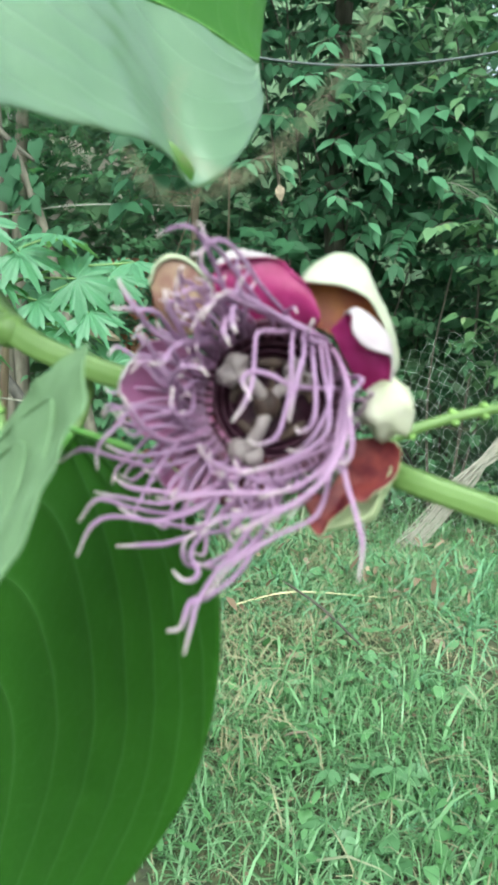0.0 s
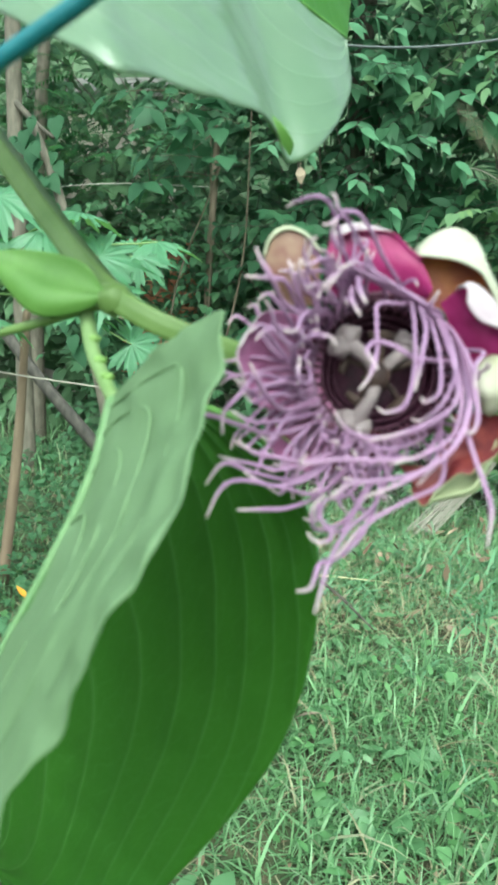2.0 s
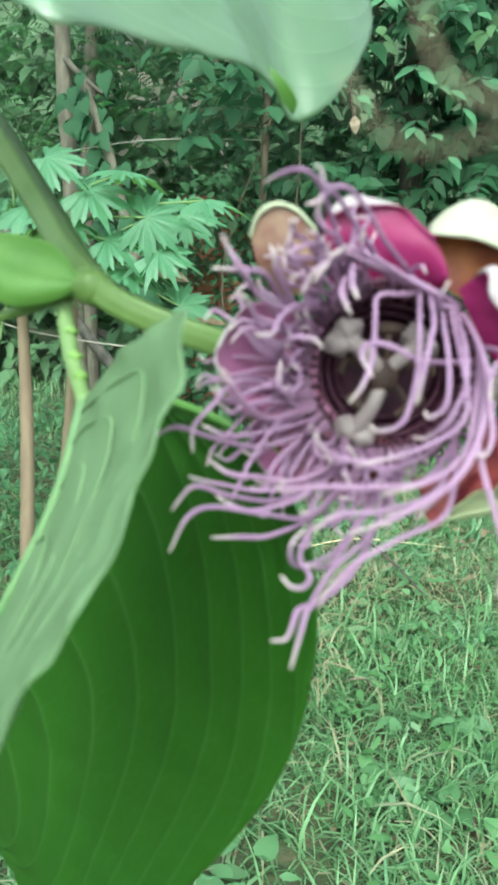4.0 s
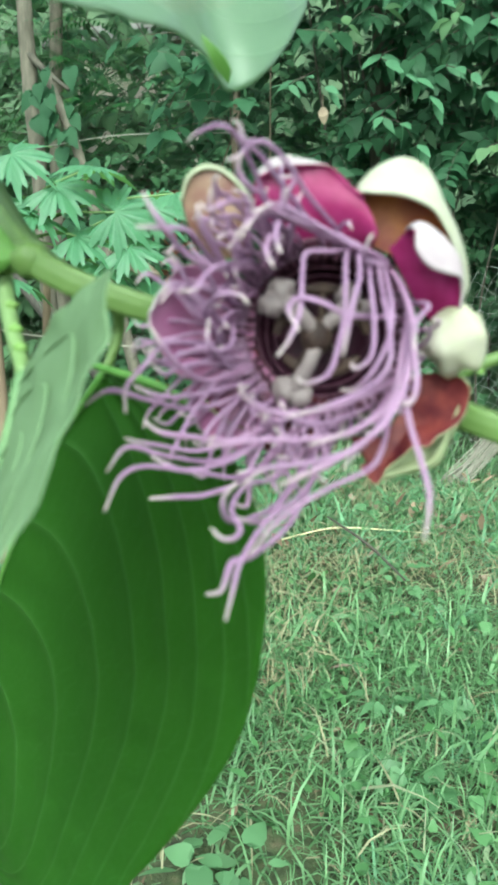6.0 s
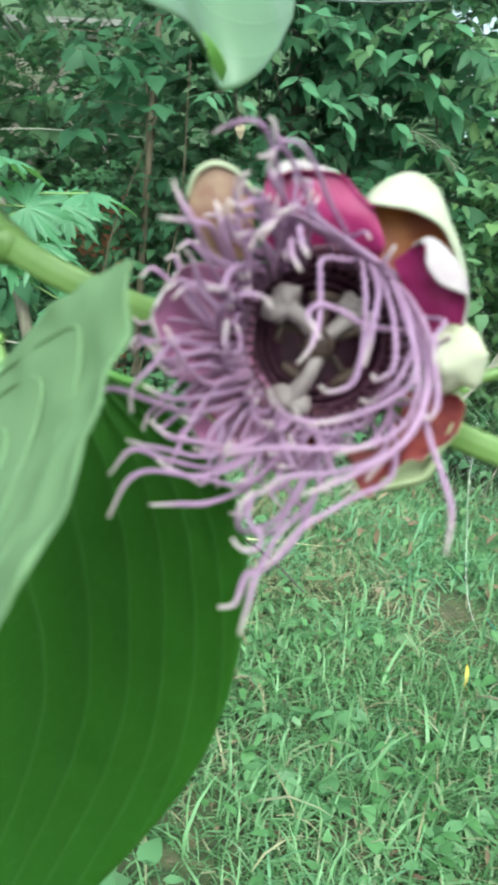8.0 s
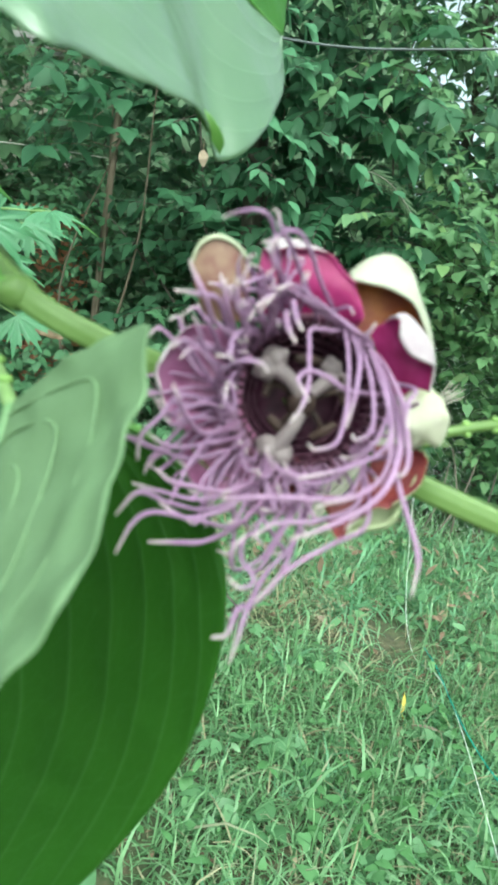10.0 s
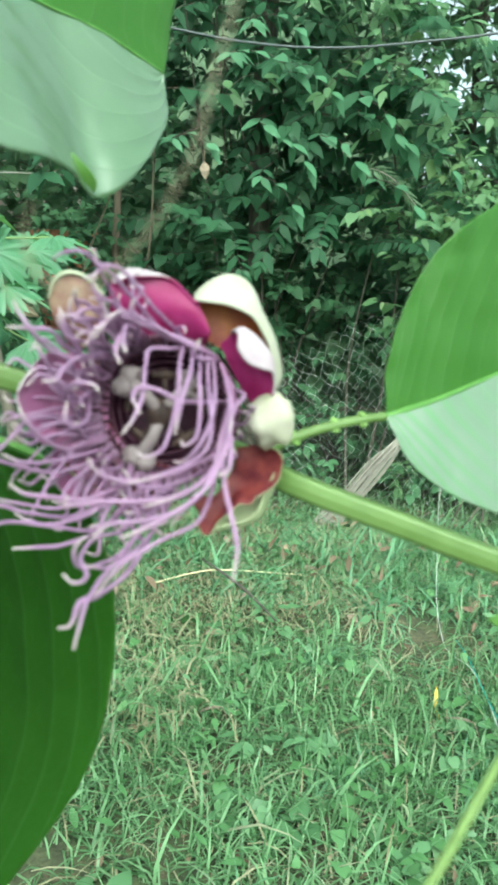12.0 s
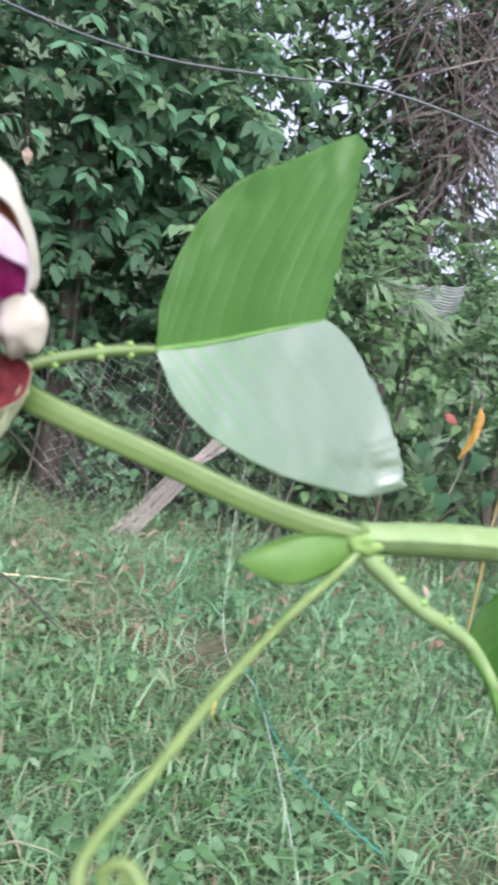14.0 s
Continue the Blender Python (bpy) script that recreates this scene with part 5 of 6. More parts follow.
link("wire", tube([(-3.36, 4.95, 2.28), (-2.6, 4.95, 2.36), (-1.9, 5.35, 2.42)], [0.004, 0.004], 6, 24), plain("wire_grey", (0.35, 0.33, 0.3), 0.5), line2)


def fence_net():
    """Slack wire netting with hexagon cells, hung along the thicket."""
    r = np.random.default_rng(9)
    ob = thing("fence_net", (0.2, 5.1, 0.0), "slack grey wire netting in front of the thicket", "fence")
    wv, wf = [], []

    def at(i, j):
        x = -0.7 + 0.045 * i
        z = 0.02 + 0.045 * j
        q = np.random.default_rng(100 * i + j).normal(0, 0.008, 3)
        return q + np.array((x + 0.11 * math.sin(3.1 * z + 1.6 * x) + 0.04 * math.sin(7 * z), 5.08 + 0.12 * math.sin(1.4 * x + 0.8) + 0.09 * math.sin(2.2 * z), z * (1 + 0.13 * math.sin(2.9 * x)) + 0.03 * math.sin(6 * x)))

    def wire(a, b):
        m = 0.5 * (a + b) + r.normal(0, 0.007, 3)
        v, fs, _ = tube([tuple(a), tuple(m), tuple(b)], [0.0006, 0.0006], 3, 3, raw=True)
        o = len(wv)
        wv.extend(v)
        wf.extend([tuple(i + o for i in q) for q in fs])

    for i in range(44):
        for j in range(30):
            if (i + j) % 2 == 0:
                wire(at(i, j), at(i + 1, j + 1))
                if i > 0:
                    wire(at(i, j), at(i - 1, j + 1))
    link("mesh_wire", mesh("wires", wv, wf), plain("galvanised_wire", (0.78, 0.80, 0.77), 0.5), ob, "", "stuff")
    for x in (-0.8, 1.35):
        link("stake", tube([(x, 5.2, -0.05), (x + 0.05, 5.22, 0.7), (x + 0.02, 5.25, 1.35)], [0.008, 0.007, 0.005], 7, 12), M_WOOD, ob)


fence_net()

frond = thing("dry_frond", (0.36, 4.85, 0.0), "dry grey-brown palm frond leaning on the net", "frond")
M_STRAW = plain("dry_straw", (0.30, 0.275, 0.235), 0.8, 0.35, 25.0)
fr = random.Random(8)
for k in range(36):
    o = [fr.uniform(-0.06, 0.06) for _ in range(4)]
    link("strand", tube([(-0.05 + 2 * o[0], 4.7 + o[1], 0.0), (0.12 + o[0], 4.76 + 0.4 * o[1], 0.20 + o[2]), (0.37 + o[0], 4.8 + o[1], 0.56 + 0.6 * o[2]), (0.60 + o[2], 4.82, 0.84 + 0.5 * o[3]), (0.92 + o[3], 4.84, 1.16 + o[2])], [0.003, 0.0045, 0.005, 0.0035, 0.0015], 5, 16), M_STRAW, frond)


M_FINE = foliage("fine_leaflets", (0.12, 0.20, 0.10), (0.20, 0.29, 0.17), None, 0.5, 0.3)


def palm_frond(a, b, drop, label, seed, leaflet=0.185):
    """A feather frond with fine narrow leaflets."""
    r = np.random.default_rng(seed)
    a, b = np.array(a, float), np.array(b, float)
    ob = thing("palm_frond", tuple(a), label, "frond")
    line = spline([tuple(a + (-0.05, 0.7, -0.1)), tuple(a), tuple(0.5 * (a + b) + (0, 0, 0.06)), tuple(b)], 40)
    link("rachis", tube([tuple(q) for q in line[::3]], [0.008, 0.005, 0.002], 6, 24), M_STRAW, ob)
    poses = []
    for i in range(14, 39):
        way = line[i] - line[i - 1]
        way /= np.linalg.norm(way)
        for s in (1, -1):
            poses.append((3, frame_of(way * 0.9 + np.array((0, -0.2, s * 0.55 - drop)) + r.normal(0, 0.06, 3), (0, -1, 0.3), line[i], leaflet * r.uniform(0.7, 1.3))))
    for q, m in poses:
        link("leaflet", scatter("leaflet", SHAPES, [(q, m)]), M_FINE, ob)


palm_frond((1.40, 4.95, 2.15), (2.02, 4.9, 1.90), 0.25, "pale green palm frond with fine leaflets in the hedge", 3)
palm_frond((0.05, 5.0, 2.52), (0.42, 4.95, 2.26), 0.15, "pale palm frond tip in front of the thicket", 4, 0.095)

# ---- dark tree with hanging dry strips ----
dead = thing("shaggy_tree", (2.2, 7.0, 0.0), "dark shaggy tree hung with dry strips and creepers", "tree")
M_DARKBARK = bark("bark_dark", (0.045, 0.040, 0.036), (0.11, 0.096, 0.082))
link("trunk", tube([(2.1, 7.0, -0.05), (2.15, 7.0, 2.0), (2.3, 7.0, 3.6), (2.5, 7.0, 6.5)], [0.2, 0.17, 0.15, 0.12], 14, 40, rng=random.Random(5), wobble=0.25), M_DARKBARK, dead)
link("limb", tube([(2.2, 7.0, 2.9), (1.8, 6.9, 4.0), (1.3, 6.8, 5.6)], [0.10, 0.08, 0.05], 10, 24, rng=random.Random(6), wobble=0.25), M_DARKBARK, dead)
link("limb", tube([(2.3, 7.0, 3.4), (2.9, 6.9, 4.4), (3.3, 6.8, 5.8)], [0.08, 0.06, 0.04], 10, 24, rng=random.Random(7), wobble=0.25), M_DARKBARK, dead)
hung = []
for k in range(1050):
    x, z = fr.choice(((2.45, 5.3), (2.55, 4.7), (2.4, 4.3), (1.9, 4.7), (2.15, 3.9), (2.35, 3.5), (1.8, 5.1), (2.75, 4.6), (2.6, 3.9)))
    x, z, y = x + fr.gauss(0, 0.13), z + fr.gauss(0, 0.30), fr.uniform(6.45, 7.1)
    hung.append((4, frame_of((fr.gauss(0, 0.55), fr.gauss(-0.2, 0.3), -1 + fr.uniform(0, 0.9)), (fr.gauss(0, 0.8), -1, 0.6), (x, y, z), fr.uniform(0.35, 0.95))))
link("dead_fronds", scatter("fronds", SHAPES, hung), foliage("dead_frond", (0.050, 0.042, 0.038), (0.14, 0.118, 0.105), (0.30, 0.26, 0.23), 0.8, 0.1, 0.2, 0.4), dead, "grey-brown dead fronds hanging in a thick skirt", "stuff")
dp = []
for k in range(5000):
    dp.append((int(fr.random() < 0.5), frame_of((fr.gauss(0, 0.7), fr.gauss(-0.4, 0.5), fr.gauss(-0.4, 0.5)), (0, -0.4, 1), (fr.gauss(1.9, 0.8), fr.uniform(6.5, 7.4), fr.uniform(2.2, 5.6)), fr.uniform(0.06, 0.13))))
link("creeper_leaves", scatter("creeper", SHAPES, dp), M_FAR, dead, "", "stuff")

# ---- heart-leaved ground vine, yellow hanging leaf, red leaf, dead sticks at the hedge ----
gv = thing("ground_vine", (2.4, 5.25, 0.0), "vine with round heart leaves at the hedge foot", "vine")
for x, z, s, tw in ((2.24, 0.74, 0.17, 10), (2.62, 0.98, 0.19, -20), (2.38, 0.62, 0.19, 5), (2.11, 0.98, 0.16, 25), (2.75, 0.70, 0.15, -5), (2.5, 0.45, 0.14, 15)):
    m = frame_of((math.sin(radians(tw)), -0.25, -0.9), (0, -1, 0.3), (x, 5.12, z + 0.08), s)
    v = HEART[0] @ m[:3, :3].T + m[:3, 3]
    lf = link("leaf", mesh("heart", v, HEART[1]), M_TREE, gv)
    link("petiole", tube([(x, 5.13, z + 0.08), (x + 0.04, 5.2, z + 0.02), (2.42, 5.25, max(0.1, z - 0.3))], [0.003, 0.003], 5, 10), M_STEM, lf)
link("stem", tube([(2.4, 5.25, -0.03), (2.42, 5.25, 0.4), (2.55, 5.28, 0.95), (2.5, 5.3, 1.5), (2.4, 5.3, 2.1)], [0.006, 0.005], 6, 24), M_STRAW, gv)
yl = thing("yellow_leaf", (2.45, 5.12, 1.2), "withered yellow leaf hanging on a dry stalk", "leaf")
link("blade", half_blade([(2.50, 5.1, 1.42), (2.47, 5.08, 1.2), (2.42, 5.1, 0.98)], [(2.54, 5.07, 1.36), (2.52, 5.05, 1.18), (2.45, 5.08, 1.02)], 20, 8, 0.01, crinkle=0.02), plain("withered_yellow", (0.40, 0.22, 0.04), 0.6, 0.3, 14.0), yl)
link("stalk", tube([(2.50, 5.1, 1.42), (2.53, 5.15, 1.6), (2.5, 5.3, 1.85)], [0.004, 0.004], 5, 10), M_STRAW, yl)
for k, (x0, z0, x1, z1, rr) in enumerate(((2.62, 0.0, 3.05, 1.25, 0.02), (2.75, 0.0, 2.95, 1.1, 0.012), (1.0, 0.0, 1.25, 0.65, 0.01), (1.15, 0.0, 1.05, 0.7, 0.009), (0.9, 0.0, 1.05, 0.6, 0.008))):
    st = thing("dead_stick", (x0, 5.1, z0), "dead grey stick leaning in the hedge", "stick", "sticks in the hedge")
    link("stick", tube([(x0, 5.15, -0.03), (0.5 * (x0 + x1) + 0.03, 5.12, 0.5 * (z0 + z1)), (x1, 5.25, z1)], [rr, rr * 0.8, rr * 0.5], 7, 14), M_GREY, st)

sheet = thing("corrugated_sheet", (2.0, 5.55, 1.9), "weathered pale corrugated sheet standing in the hedge", "sheet")
cv, cf = [], []
for i in range(49):
    for x in np.linspace(-0.24, 0.24, 9):
        z, wave_y = 0.30 * i / 48, 0.009 * math.sin(2 * math.pi * 12 * i / 48)
        for back in (0.0, 0.003):
            cv.append((2.03 + x + 0.16 * z + 0.02 * math.sin(9 * z), 5.52 + wave_y + back + 0.12 * z, 1.99 + z + 0.2 * x + 0.012 * math.sin(30 * x)))
cf = [tuple(2 * (9 * i + j) + o for o in ((0, 2, 20, 18) if side == 0 else (1, 19, 21, 3))) for i in range(48) for j in range(8) for side in (0, 1)]
link("panel", mesh("sheet", cv, cf), plain("pale_sheet", (0.24, 0.27, 0.24), 0.55, 0.45, 14.0), sheet)
link("stake", tube([(2.04, 5.56, -0.03), (2.03, 5.56, 1.2), (2.03, 5.57, 2.1)], [0.016, 0.015, 0.012], 8, 16), M_GREY, sheet)

# ---- brick pile and pale house wall glimpsed through the leaves ----
M_BRICK = plain("terracotta", (0.42, 0.17, 0.10), 0.85, 0.3, 12.0)
pile = thing("brick_pile", (-2.97, 6.95, 0.0), "stack of weathered terracotta bricks behind the thicket", "bricks")


def brick_mesh():
    bm = bmesh.new()
    bmesh.ops.create_cube(bm, size=1)
    for v in bm.verts:
        v.co = Vector((v.co.x * 0.22, v.co.y * 0.105, v.co.z * 0.07))
    bmesh.ops.bevel(bm, geom=bm.edges[:], offset=0.006, segments=1, affect="EDGES")
    me = bpy.data.meshes.new("brick")
    bm.to_mesh(me)
    bm.free()
    return me


BRICK = brick_mesh()
BRICK.materials.append(M_BRICK)
br = random.Random(12)
for row in range(29):
    for col in range(3):
        b = new("brick", BRICK)
        b.parent = pile
        b.matrix_basis = pose(-0.24 + 0.24 * col + 0.1 * (row % 2) + br.uniform(-0.01, 0.01), br.uniform(-0.02, 0.02), 0.035 + 0.074 * row, 0, 0, br.uniform(-5, 5))

house = thing("far_house", (-5.4, 10.4, 0.0), "pale pink rendered house wall far behind trees", "house")
hv = [(-6.6, 10.4, -0.1), (-4.3, 10.4, -0.1), (-4.3, 10.4, 4.5), (-6.6, 10.4, 4.5), (-6.6, 10.7, -0.1), (-4.3, 10.7, -0.1), (-4.3, 10.7, 4.5), (-6.6, 10.7, 4.5)]
link("wall", mesh("wall", hv, [(0, 1, 2, 3), (5, 4, 7, 6), (1, 5, 6, 2), (4, 0, 3, 7), (3, 2, 6, 7)], smooth=False), plain("pink_render", (0.68, 0.57, 0.53), 0.8, 0.1, 3.0), house)
rv = [(-6.8, 10.2, 4.45), (-4.1, 10.2, 4.45), (-4.1, 11.4, 5.0), (-6.8, 11.4, 5.0), (-6.8, 10.2, 4.52), (-4.1, 10.2, 4.52), (-4.1, 11.4, 5.07), (-6.8, 11.4, 5.07)]
link("roof", mesh("roof", rv, [(3, 2, 1, 0), (4, 5, 6, 7), (0, 1, 5, 4), (1, 2, 6, 5), (2, 3, 7, 6), (3, 0, 4, 7)], smooth=False), plain("grey_roof", (0.16, 0.15, 0.14), 0.8), house)


def backdrop_bank():
    """Added backdrop, shaped as an overgrown rising bank, that closes the view behind the trees."""
    xs, zs = np.linspace(-22, 22, 90), np.linspace(0, 1, 22)
    verts, faces = [], []
    for x in xs:
        top = 8.5 + 1.2 * noise.noise(Vector((0.5 * x, 1, 0))) if x < 0.6 else 3.0 + 0.6 * noise.noise(Vector((0.8 * x, 1, 0)))
        for z in zs:
            h = z * top
            verts.append((x, 12.0 + 1.6 * z + 0.5 * noise.noise(Vector((1.3 * x, 0, 1.7 * h))), h - 0.1))
    n = len(zs)
    for i in range(len(xs) - 1):
        for k in range(n - 1):
            faces.append((i * n + k, (i + 1) * n + k, (i + 1) * n + k + 1, i * n + k + 1))
    return mesh("bank", verts, faces)


tagged(link("backdrop", backdrop_bank(), bark("undergrowth", (0.075, 0.125, 0.068), (0.13, 0.20, 0.105), 3.0)), "added dark backdrop behind the trees, shaped as an overgrown bank", "backdrop", "", "structure")

# ---- things lying on the lawn ----
def lie(name, label, category, pts, radii, mat, sides=6, group=""):
    ob = thing(name, pts[0], label, category, group)
    link(category, tube(pts, radii, sides, 8 * len(pts)), mat, ob)
    return ob


lie("dry_stalk", "long pale dry stalk lying on the grass", "stalk", [(-0.84, 3.21, 0.065), (-0.68, 3.35, 0.09), (-0.517, 3.463, 0.095), (-0.062, 3.64, 0.06)], [0.004, 0.0045, 0.003], plain("pale_stalk", (0.62, 0.54, 0.34), 0.7))
lie("fallen_twig", "dark broken twig lying in the grass", "twig", [(-0.64, 3.53, 0.12), (-0.55, 3.42, 0.125), (-0.348, 3.186, 0.12), (-0.138, 2.889, 0.10)], [0.004, 0.007, 0.008, 0.004], M_WOOD)
lie("white_twine", "white plastic twine lying across the lawn", "twine", [(0.80, 5.0, 0.65), (0.75, 4.6, 0.36), (0.69, 3.9, 0.17), (0.645, 3.36, 0.09), (0.66, 3.0, 0.03), (0.72, 2.72, 0.09), (0.745, 2.5, 0.10), (0.755, 2.1, 0.10), (0.748, 1.5, 0.09), (0.74, 1.1, 0.05)], [0.0017, 0.0017], plain("white_plastic", (0.62, 0.64, 0.60), 0.5))
lie("teal_twine", "teal plastic twine tangled in the grass", "twine", [(0.69, 2.95, 0.10), (0.717, 2.77, 0.11), (0.753, 2.35, 0.11), (0.816, 2.03, 0.11), (0.925, 1.79, 0.11), (0.99, 1.74, 0.09), (1.06, 1.73, 0.05)], [0.0021, 0.0021], plain("teal_twine", (0.02, 0.32, 0.26), 0.45))
M_YEL = plain("yellow_petal", (0.50, 0.36, 0.05), 0.6)
M_DEADLEAF = plain("dead_leaf", (0.27, 0.20, 0.155), 0.8, 0.4, 20.0)


def fallen(name, label, x, y, z, size, mat, turn, pitch, shape=OVATE):
    m = np.array(Matrix.Translation((x, y, z)) @ Euler((radians(pitch), 0.3, radians(turn))).to_matrix().to_4x4() @ Matrix.Scale(size, 4))
    ob = thing(name, (x, y, 0), label, "leaf")
    v = shape[0] @ m[:3, :3].T + m[:3, 3]
    low = v - np.array((0, 0, 0.002))
    n = len(v)
    link("blade", mesh("fallen", np.vstack([v, low]), [tuple(q) for q in shape[1]] + [tuple(i + n for i in q[::-1]) for q in shape[1]]), mat, ob)
    link("stalk", tube([(x, y, z), (x + 0.02, y - 0.01, 0.02), (x + 0.03, y - 0.01, -0.01)], [0.0015, 0.0015], 5, 6), mat, ob)


fallen("yellow_leaf", "small bright yellow leaf caught in the grass", 0.547, 2.41, 0.055, 0.08, M_YEL, 10, 60, LANCE)
fallen("orange_leaf", "orange-yellow fallen leaf by the papaya stems", -1.70, 2.5, 0.13, 0.10, plain("orange_leaf", (0.60, 0.28, 0.03), 0.6), 60, 30)
ar = random.Random(31)
for k in range(34):
    x, y = ar.gauss(-0.35, 0.55), ar.gauss(3.7, 0.5)
    if k > 24:
        x, y = ar.uniform(-1.2, 2.2), ar.uniform(1.6, 4.8)
    fallen("dead_leaf", "curled dry brown leaf on the lawn", x, y, 0.05 + ar.uniform(0, 0.04), ar.uniform(0.06, 0.12), M_DEADLEAF, ar.uniform(0, 360), ar.uniform(-20, 30))


# ---- dry litter and stalks hanging about ----
lie("leaning_log", "dark leaning dead branch behind the papaya", "branch", [(-3.10, 3.8, 1.66), (-2.84, 3.8, 1.42), (-2.4, 3.8, 0.95), (-2.0, 3.8, 0.57), (-1.5, 3.8, 0.02)], [0.03, 0.036, 0.04, 0.045], M_DARKBARK, 10)
lie("pale_stalk", "thin pale dry stalk caught between the papayas", "stalk", [(-2.22, 2.62, 1.19), (-2.02, 2.6, 1.16), (-1.75, 2.6, 1.14), (-1.50, 2.6, 1.13), (-1.36, 2.62, 1.12)], [0.004, 0.0045, 0.004], M_STRAW)


def hanging(name, label, a, b, half, mat, seed):
    """A dry curled leaf hung between two places, with its short stalk."""
    a, b = np.array(a), np.array(b)
    w = np.cross(b - a, (0, 1, 0))
    w *= half / np.linalg.norm(w)
    ob = thing(name, tuple(a), label, "leaf")
    m = 0.5 * (a + b) + (0, -0.25 * half, 0)
    up, lo = [tuple(a * 0.75 + b * 0.25 + w), tuple(m + w * 1.1), tuple(a * 0.2 + b * 0.8 + w * 0.6)], [tuple(a * 0.75 + b * 0.25 - w), tuple(m - w), tuple(a * 0.2 + b * 0.8 - w * 0.6)]
    link("blade", half_blade([tuple(a), tuple(m), tuple(b)], up, 20, 10, crinkle=0.006, seed=seed, thick=0.0012), mat, ob)
    link("blade", half_blade([tuple(a), tuple(m), tuple(b)], lo, 20, 10, crinkle=0.006, seed=seed + 1, thick=0.0012), mat, ob)
    link("stalk", tube([tuple(a), tuple(a + 0.06 * (a - b) / np.linalg.norm(a - b) + (0, 0.02, 0.02))], [0.002, 0.002], 5, 5), mat, ob)


M_PALEDRY = plain("pale_dry_leaf", (0.29, 0.225, 0.165), 0.8, 0.25, 20.0)
hanging("dry_leaf", "pale dry papaya leaf caught among the stems", (-1.65, 3.0, 1.51), (-1.39, 3.0, 1.41), 0.035, M_PALEDRY, 1)
hanging("dry_leaf", "brown dry leaf hanging from the papaya", (-1.40, 3.0, 1.285), (-1.20, 3.0, 1.225), 0.03, plain("brown_dry_leaf", (0.30, 0.20, 0.14), 0.8, 0.3, 20.0), 2)
hanging("dry_leaf", "tan dead leaf hanging in the tree", (-1.085, 4.92, 2.50), (-1.07, 4.92, 2.38), 0.032, M_PALEDRY, 3)
hanging("red_leaf", "reddish dead leaf at the hedge", (2.24, 5.1, 1.31), (2.36, 5.1, 1.25), 0.03, plain("red_dead_leaf", (0.28, 0.09, 0.06), 0.7, 0.3, 20.0), 4)
lie("yellow_stalk", "thin yellowish upright stalk in the grass", "stalk", [(2.10, 3.6, -0.02), (2.093, 3.6, 0.306), (2.081, 3.6, 0.883), (2.10, 3.6, 1.25)], [0.008, 0.007, 0.004], plain("yellow_stalk", (0.30, 0.24, 0.08), 0.7))
for x, y, h, lean in ((1.42, 2.5, 0.34, -0.03), (1.47, 2.5, 0.36, 0.04), (1.52, 2.6, 0.30, 0.05)):
    wd = thing("dry_weed", (x, y, 0), "forked dry dark weed stem in the grass", "weed", "dry weeds in the lawn")
    link("stem", tube([(x, y, -0.02), (x + 0.3 * lean, y, 0.5 * h), (x + lean, y, h)], [0.004, 0.003, 0.0015], 5, 10), M_WOOD, wd)
    for s in (-1, 1):
        link("branch", tube([(x + 0.5 * lean, y, 0.6 * h), (x + 0.5 * lean + 0.03 * s, y, 0.75 * h), (x + 0.6 * lean + 0.045 * s, y - 0.01, 0.92 * h)], [0.002, 0.0015, 0.001], 4, 8), M_WOOD, wd)


# ---- grass and weeds ----
def blade_shape(bend, wide=0.046):
    rows = ((0, 0.42), (0.3, 0.5), (0.62, 0.36), (0.86, 0.18))
    v = []
    for s, w in rows:
        z, y = s * math.cos(bend * s), s * math.sin(bend * s)
        v += [(-w * wide, y, z + 0.012 * w), (w * wide, y, z)]
    v.append((0, math.sin(bend), math.cos(bend)))
    fs = [(2 * k, 2 * k + 1, 2 * k + 3, 2 * k + 2) for k in range(3)] + [(6, 7, 8)]
    return np.array(v, float), fs


BLADES = [blade_shape(b) for b in (0.6, 1.1, 1.7, 2.3)]
STRAWS = [blade_shape(b, 0.035) for b in (0.4, 1.0, 1.7)]


def many(name, template_list, count, area, size, lean, seed, patch=0.0, lift=0.0, thin=0.0, tip=0.0, spread=0.0):
    """Pieces strewn over the lawn, thinned where the patch noise is low."""
    r = np.random.default_rng(seed)
    vs, fs, off = [], [], 0
    x0, x1, y0, y1 = area
    made = 0
    while made < count:
        x, y = r.uniform(x0, x1) + spread * r.normal(), r.uniform(y0, y1) + 0.6 * spread * r.normal()
        if patch and noise.noise(Vector((x * 1.1, y * 1.1, 3.0))) + r.uniform(-0.35, 0.35) < -patch:
            made += 0.25
            continue
        if thin and x < -1.25 - 0.15 * noise.noise(Vector((x, y, 0))) and r.random() < thin:
            made += 1
            continue
        v, f0 = template_list[int(r.integers(len(template_list)))]
        a, s = r.uniform(0, 2 * math.pi), r.uniform(*size)
        t = tip + r.normal(0, lean)
        ca, sa, ct, stt = math.cos(a), math.sin(a), math.cos(t), math.sin(t)
        rot = np.array(((ca, -sa * ct, sa * stt), (sa, ca * ct, -ca * stt), (0, stt, ct)))
        vs.append((v * s) @ rot.T + (x, y, lawn_height(x, y) + lift * r.uniform(0.2, 1.0)))
        fs.extend([[i + off for i in q] for q in f0])
        off += len(v)
        made += 1
    me = bpy.data.meshes.new(name)
    me.from_pydata(np.vstack(vs).tolist(), [], fs)
    me.polygons.foreach_set("use_smooth", np.ones(len(me.polygons), dtype=bool))
    return me


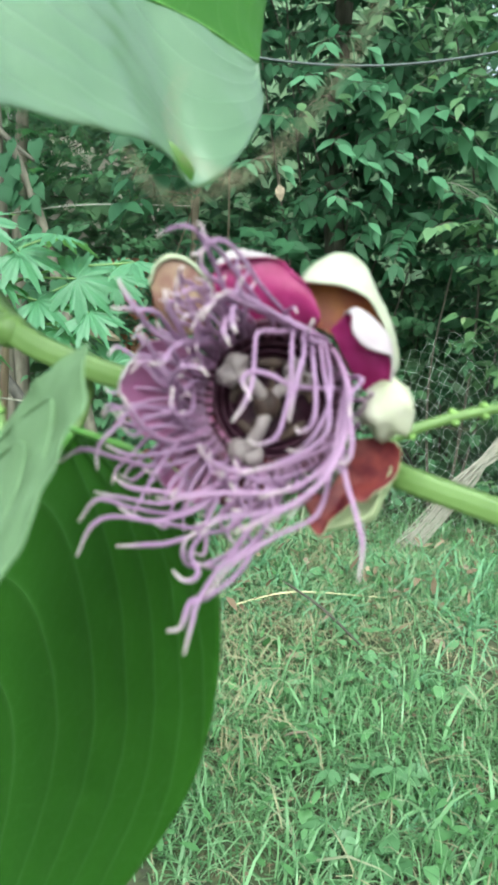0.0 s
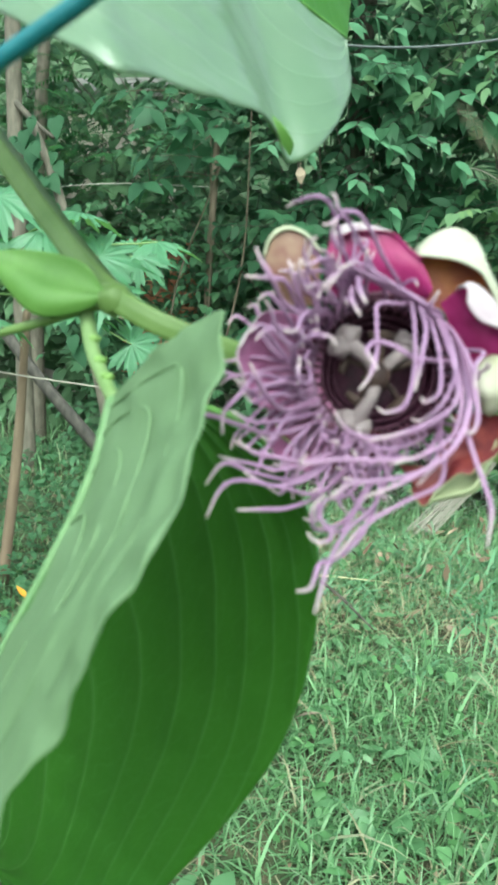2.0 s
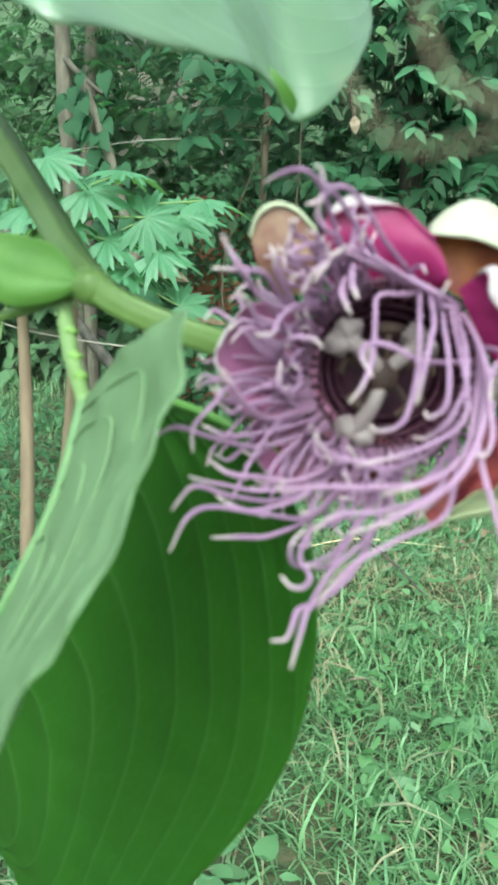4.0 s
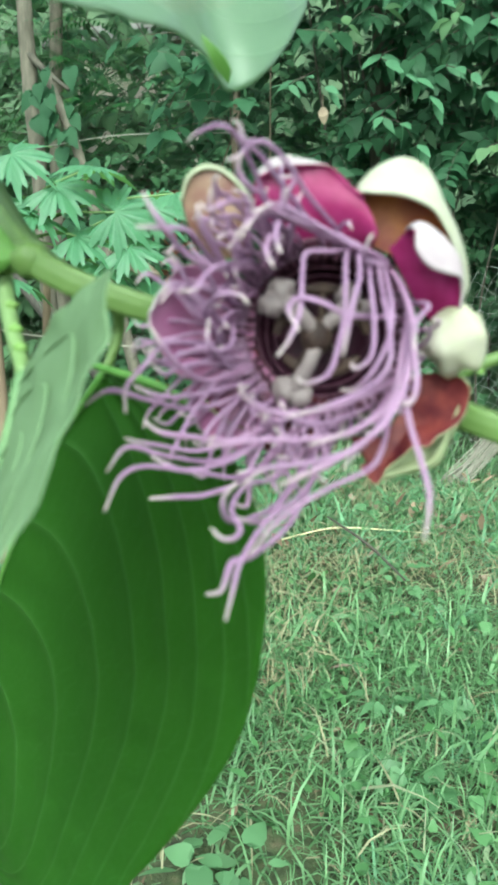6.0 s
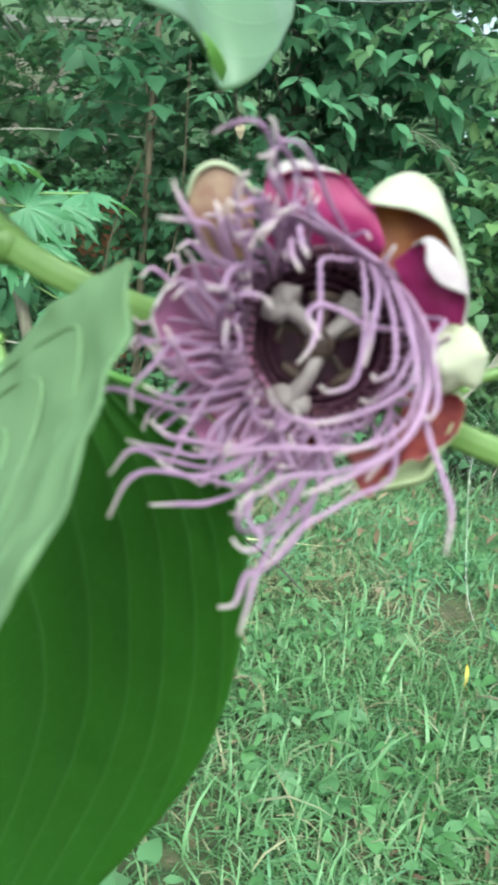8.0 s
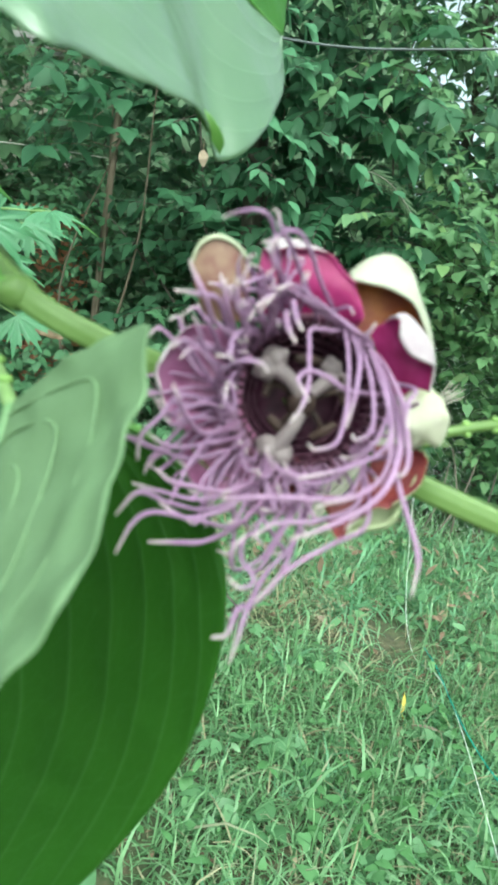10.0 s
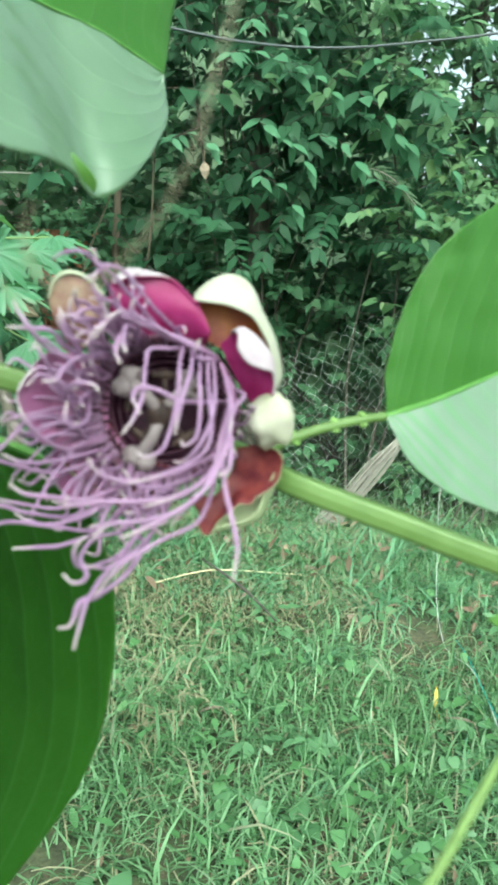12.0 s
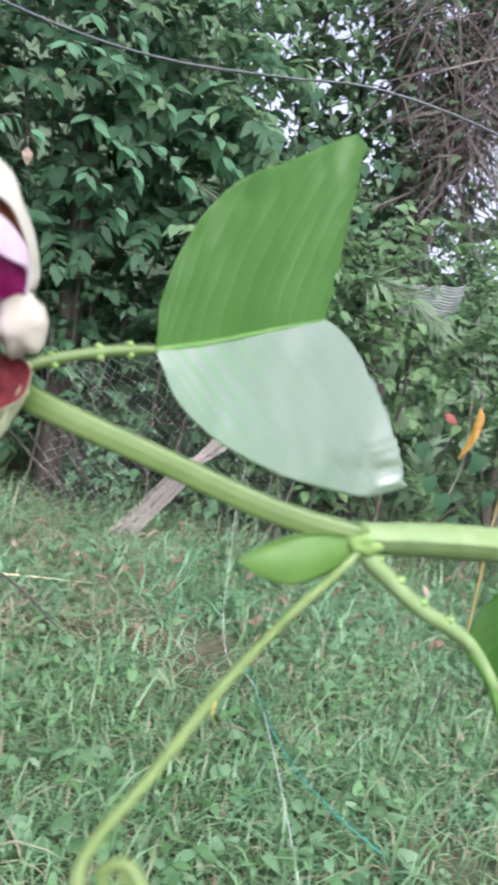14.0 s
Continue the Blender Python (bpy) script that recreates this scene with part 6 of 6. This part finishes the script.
M_GRASS = foliage("grass_blades", (0.052, 0.128, 0.042), (0.275, 0.455, 0.23), (0.44, 0.40, 0.29), 0.35, 0.4, 0.5, 0.28)
M_DRYGRASS = foliage("dry_grass", (0.17, 0.155, 0.085), (0.38, 0.36, 0.23), None, 0.7, 0.15)
M_WEED = foliage("weed_leaves", (0.065, 0.155, 0.045), (0.15, 0.295, 0.125), (0.24, 0.38, 0.18), 0.4, 0.3)
tagged(link("grass", many("grass", BLADES, 78000, (-3.2, 3.3, 0.75, 5.4), (0.06, 0.19), 0.7, 41, 0.30, 0.0, 0.75, -0.35, 0.45), M_GRASS), "green uncut grass blades", "grass", "", "stuff")
tagged(link("far_grass", many("grass", BLADES, 9000, (-6.5, 6.5, 4.6, 9.0), (0.10, 0.35), 0.35, 42), M_GRASS), "green grass at the foot of the thicket", "grass", "", "stuff")
tagged(link("dry_grass", many("grass", STRAWS, 4200, (-3.4, 3.6, 0.7, 5.0), (0.05, 0.2), 0.4, 43, 0.0, 0.08, 0.0, -1.1), M_DRYGRASS), "dry straw among the grass", "straw", "", "stuff")
tagged(link("straw_patch", many("grass", STRAWS, 2200, (-1.2, 0.4, 3.0, 4.8), (0.06, 0.22), 0.3, 45, 0.0, 0.09, 0.0, -1.25), M_DRYGRASS), "patch of flattened dry straw", "straw", "", "stuff")
flat = [OVATE, OVATE, LANCE, HEART]
tagged(link("weeds", many("weeds", flat, 6500, (-3.2, 3.4, 0.8, 5.2), (0.02, 0.07), 0.5, 44, 0.10, 0.11), M_WEED), "broad-leaved weeds among the grass", "weeds", "", "stuff")

bits = [(LANCE[0], LANCE[1]), (OVATE[0], OVATE[1])]
M_LITTER = foliage("leaf_litter", (0.09, 0.06, 0.04), (0.24, 0.17, 0.12), (0.36, 0.28, 0.20), 0.85, 0.05, 0.15, 0.2)
tagged(link("leaf_litter", many("litter", bits, 1900, (-3.2, 3.4, 0.8, 5.2), (0.02, 0.06), 0.5, 46, 0.0, 0.05), M_LITTER), "small brown litter scattered through the grass", "litter", "", "stuff")
tagged(link("hedge_litter", many("litter", bits, 1400, (-3.2, 3.4, 4.7, 5.4), (0.03, 0.08), 0.6, 47, 0.0, 0.06), M_LITTER), "brown dead leaves along the thicket foot", "litter", "", "stuff")
tagged(link("tall_grass", many("grass", BLADES, 1500, (-3.2, 3.3, 0.9, 5.2), (0.16, 0.30), 0.7, 48, 0.0, 0.0, 0.8), M_GRASS), "long arching grass blades above the lawn", "grass", "", "stuff")
tagged(link("undergrowth", many("undergrowth", flat, 5200, (-4.2, -1.2, 2.2, 5.6), (0.03, 0.09), 0.5, 49, 0.0, 0.22), M_BUSH), "dark low undergrowth round the papaya stems", "undergrowth", "", "stuff")
for name, area, count in (("grass_behind", (-6.0, 6.0, -4.0, 0.9), 30000), ("grass_aside", (3.2, 7.0, 0.5, 5.0), 12000), ("grass_aside", (-7.0, -3.1, 0.5, 5.0), 9000)):
    tagged(link(name, many("grass", BLADES, count, area, (0.06, 0.26), 0.8, 50 + count % 7, 0.1), M_GRASS), "uncut grass of the wider lawn", "grass", "", "stuff")


def tufts(count, area, seed, tall=(0.10, 0.22)):
    """Clumps of longer blades that stand out of the lawn."""
    r = np.random.default_rng(seed)
    poses = []
    for _ in range(count):
        cx, cy, h = r.uniform(area[0], area[1]), r.uniform(area[2], area[3]), r.uniform(*tall)
        for _ in range(int(r.integers(9, 20))):
            a, t = r.uniform(0, 2 * math.pi), r.uniform(0.1, 0.75)
            x, y = cx + 0.035 * r.normal(), cy + 0.035 * r.normal()
            m = np.array(Matrix.Translation((x, y, lawn_height(x, y))) @ Euler((0, 0, a)).to_matrix().to_4x4() @ Euler((-t, 0, 0)).to_matrix().to_4x4() @ Matrix.Scale(h * r.uniform(0.6, 1.2), 4))
            poses.append((int(r.integers(4)), m))
    return scatter("tufts", BLADES, poses)


M_TUFT = foliage("tuft_blades", (0.10, 0.23, 0.11), (0.24, 0.43, 0.25), (0.38, 0.41, 0.27), 0.4, 0.35)
tagged(link("grass_tufts", tufts(330, (-0.1, 3.2, 1.0, 5.0), 61), M_TUFT), "pale bluish grass clumps standing in the lawn", "grass", "", "stuff")
tagged(link("grass_tufts", tufts(260, (-1.1, 2.9, 3.3, 5.0), 71, (0.16, 0.34)), M_TUFT), "taller ragged grass clumps before the fence", "grass", "", "stuff")
tagged(link("dead_leaves", many("litter", bits, 260, (-1.0, 2.6, 3.2, 5.0), (0.06, 0.12), 0.6, 72, 0.0, 0.16), M_LITTER), "brown curled leaves caught on the far grass", "litter", "", "stuff")
tagged(link("straw_clump", many("grass", STRAWS, 420, (-1.0, -0.35, 1.9, 3.1), (0.08, 0.26), 0.35, 66, 0.0, 0.10, 0.0, -1.1), M_DRYGRASS), "pale dry stems matted over the grass", "straw", "", "stuff")


def rosettes(count, area, seed):
    """Low clumps of broad weed leaves spreading from one root."""
    r = np.random.default_rng(seed)
    poses = []
    for _ in range(count):
        cx, cy, h, turn = r.uniform(area[0], area[1]), r.uniform(area[2], area[3]), r.uniform(0.05, 0.12), r.uniform(0, 6.28)
        size = r.uniform(0.05, 0.095)
        for q in range(int(r.integers(5, 11))):
            a, out = turn + q * 2.4, r.uniform(0.01, 0.07)
            at = (cx + out * math.cos(a), cy + out * math.sin(a), lawn_height(cx, cy) + h * r.uniform(0.5, 1.1))
            poses.append((int(r.choice((0, 1, 1))), frame_of((math.cos(a), math.sin(a), r.uniform(-0.3, 0.5)), (r.normal(0, 0.3), r.normal(-0.3, 0.3), 1), at, size * r.uniform(0.6, 1.1))))
    return scatter("rosettes", SHAPES, poses)


M_BROAD = foliage("broad_weed_leaves", (0.080, 0.175, 0.072), (0.16, 0.30, 0.14), (0.27, 0.40, 0.23), 0.4, 0.35, 0.45, 0.35)
tagged(link("weed_clumps", rosettes(150, (-0.5, 3.1, 1.1, 4.6), 67), M_BROAD), "broad-leaved weed clumps spreading low in the lawn", "weeds", "", "stuff")
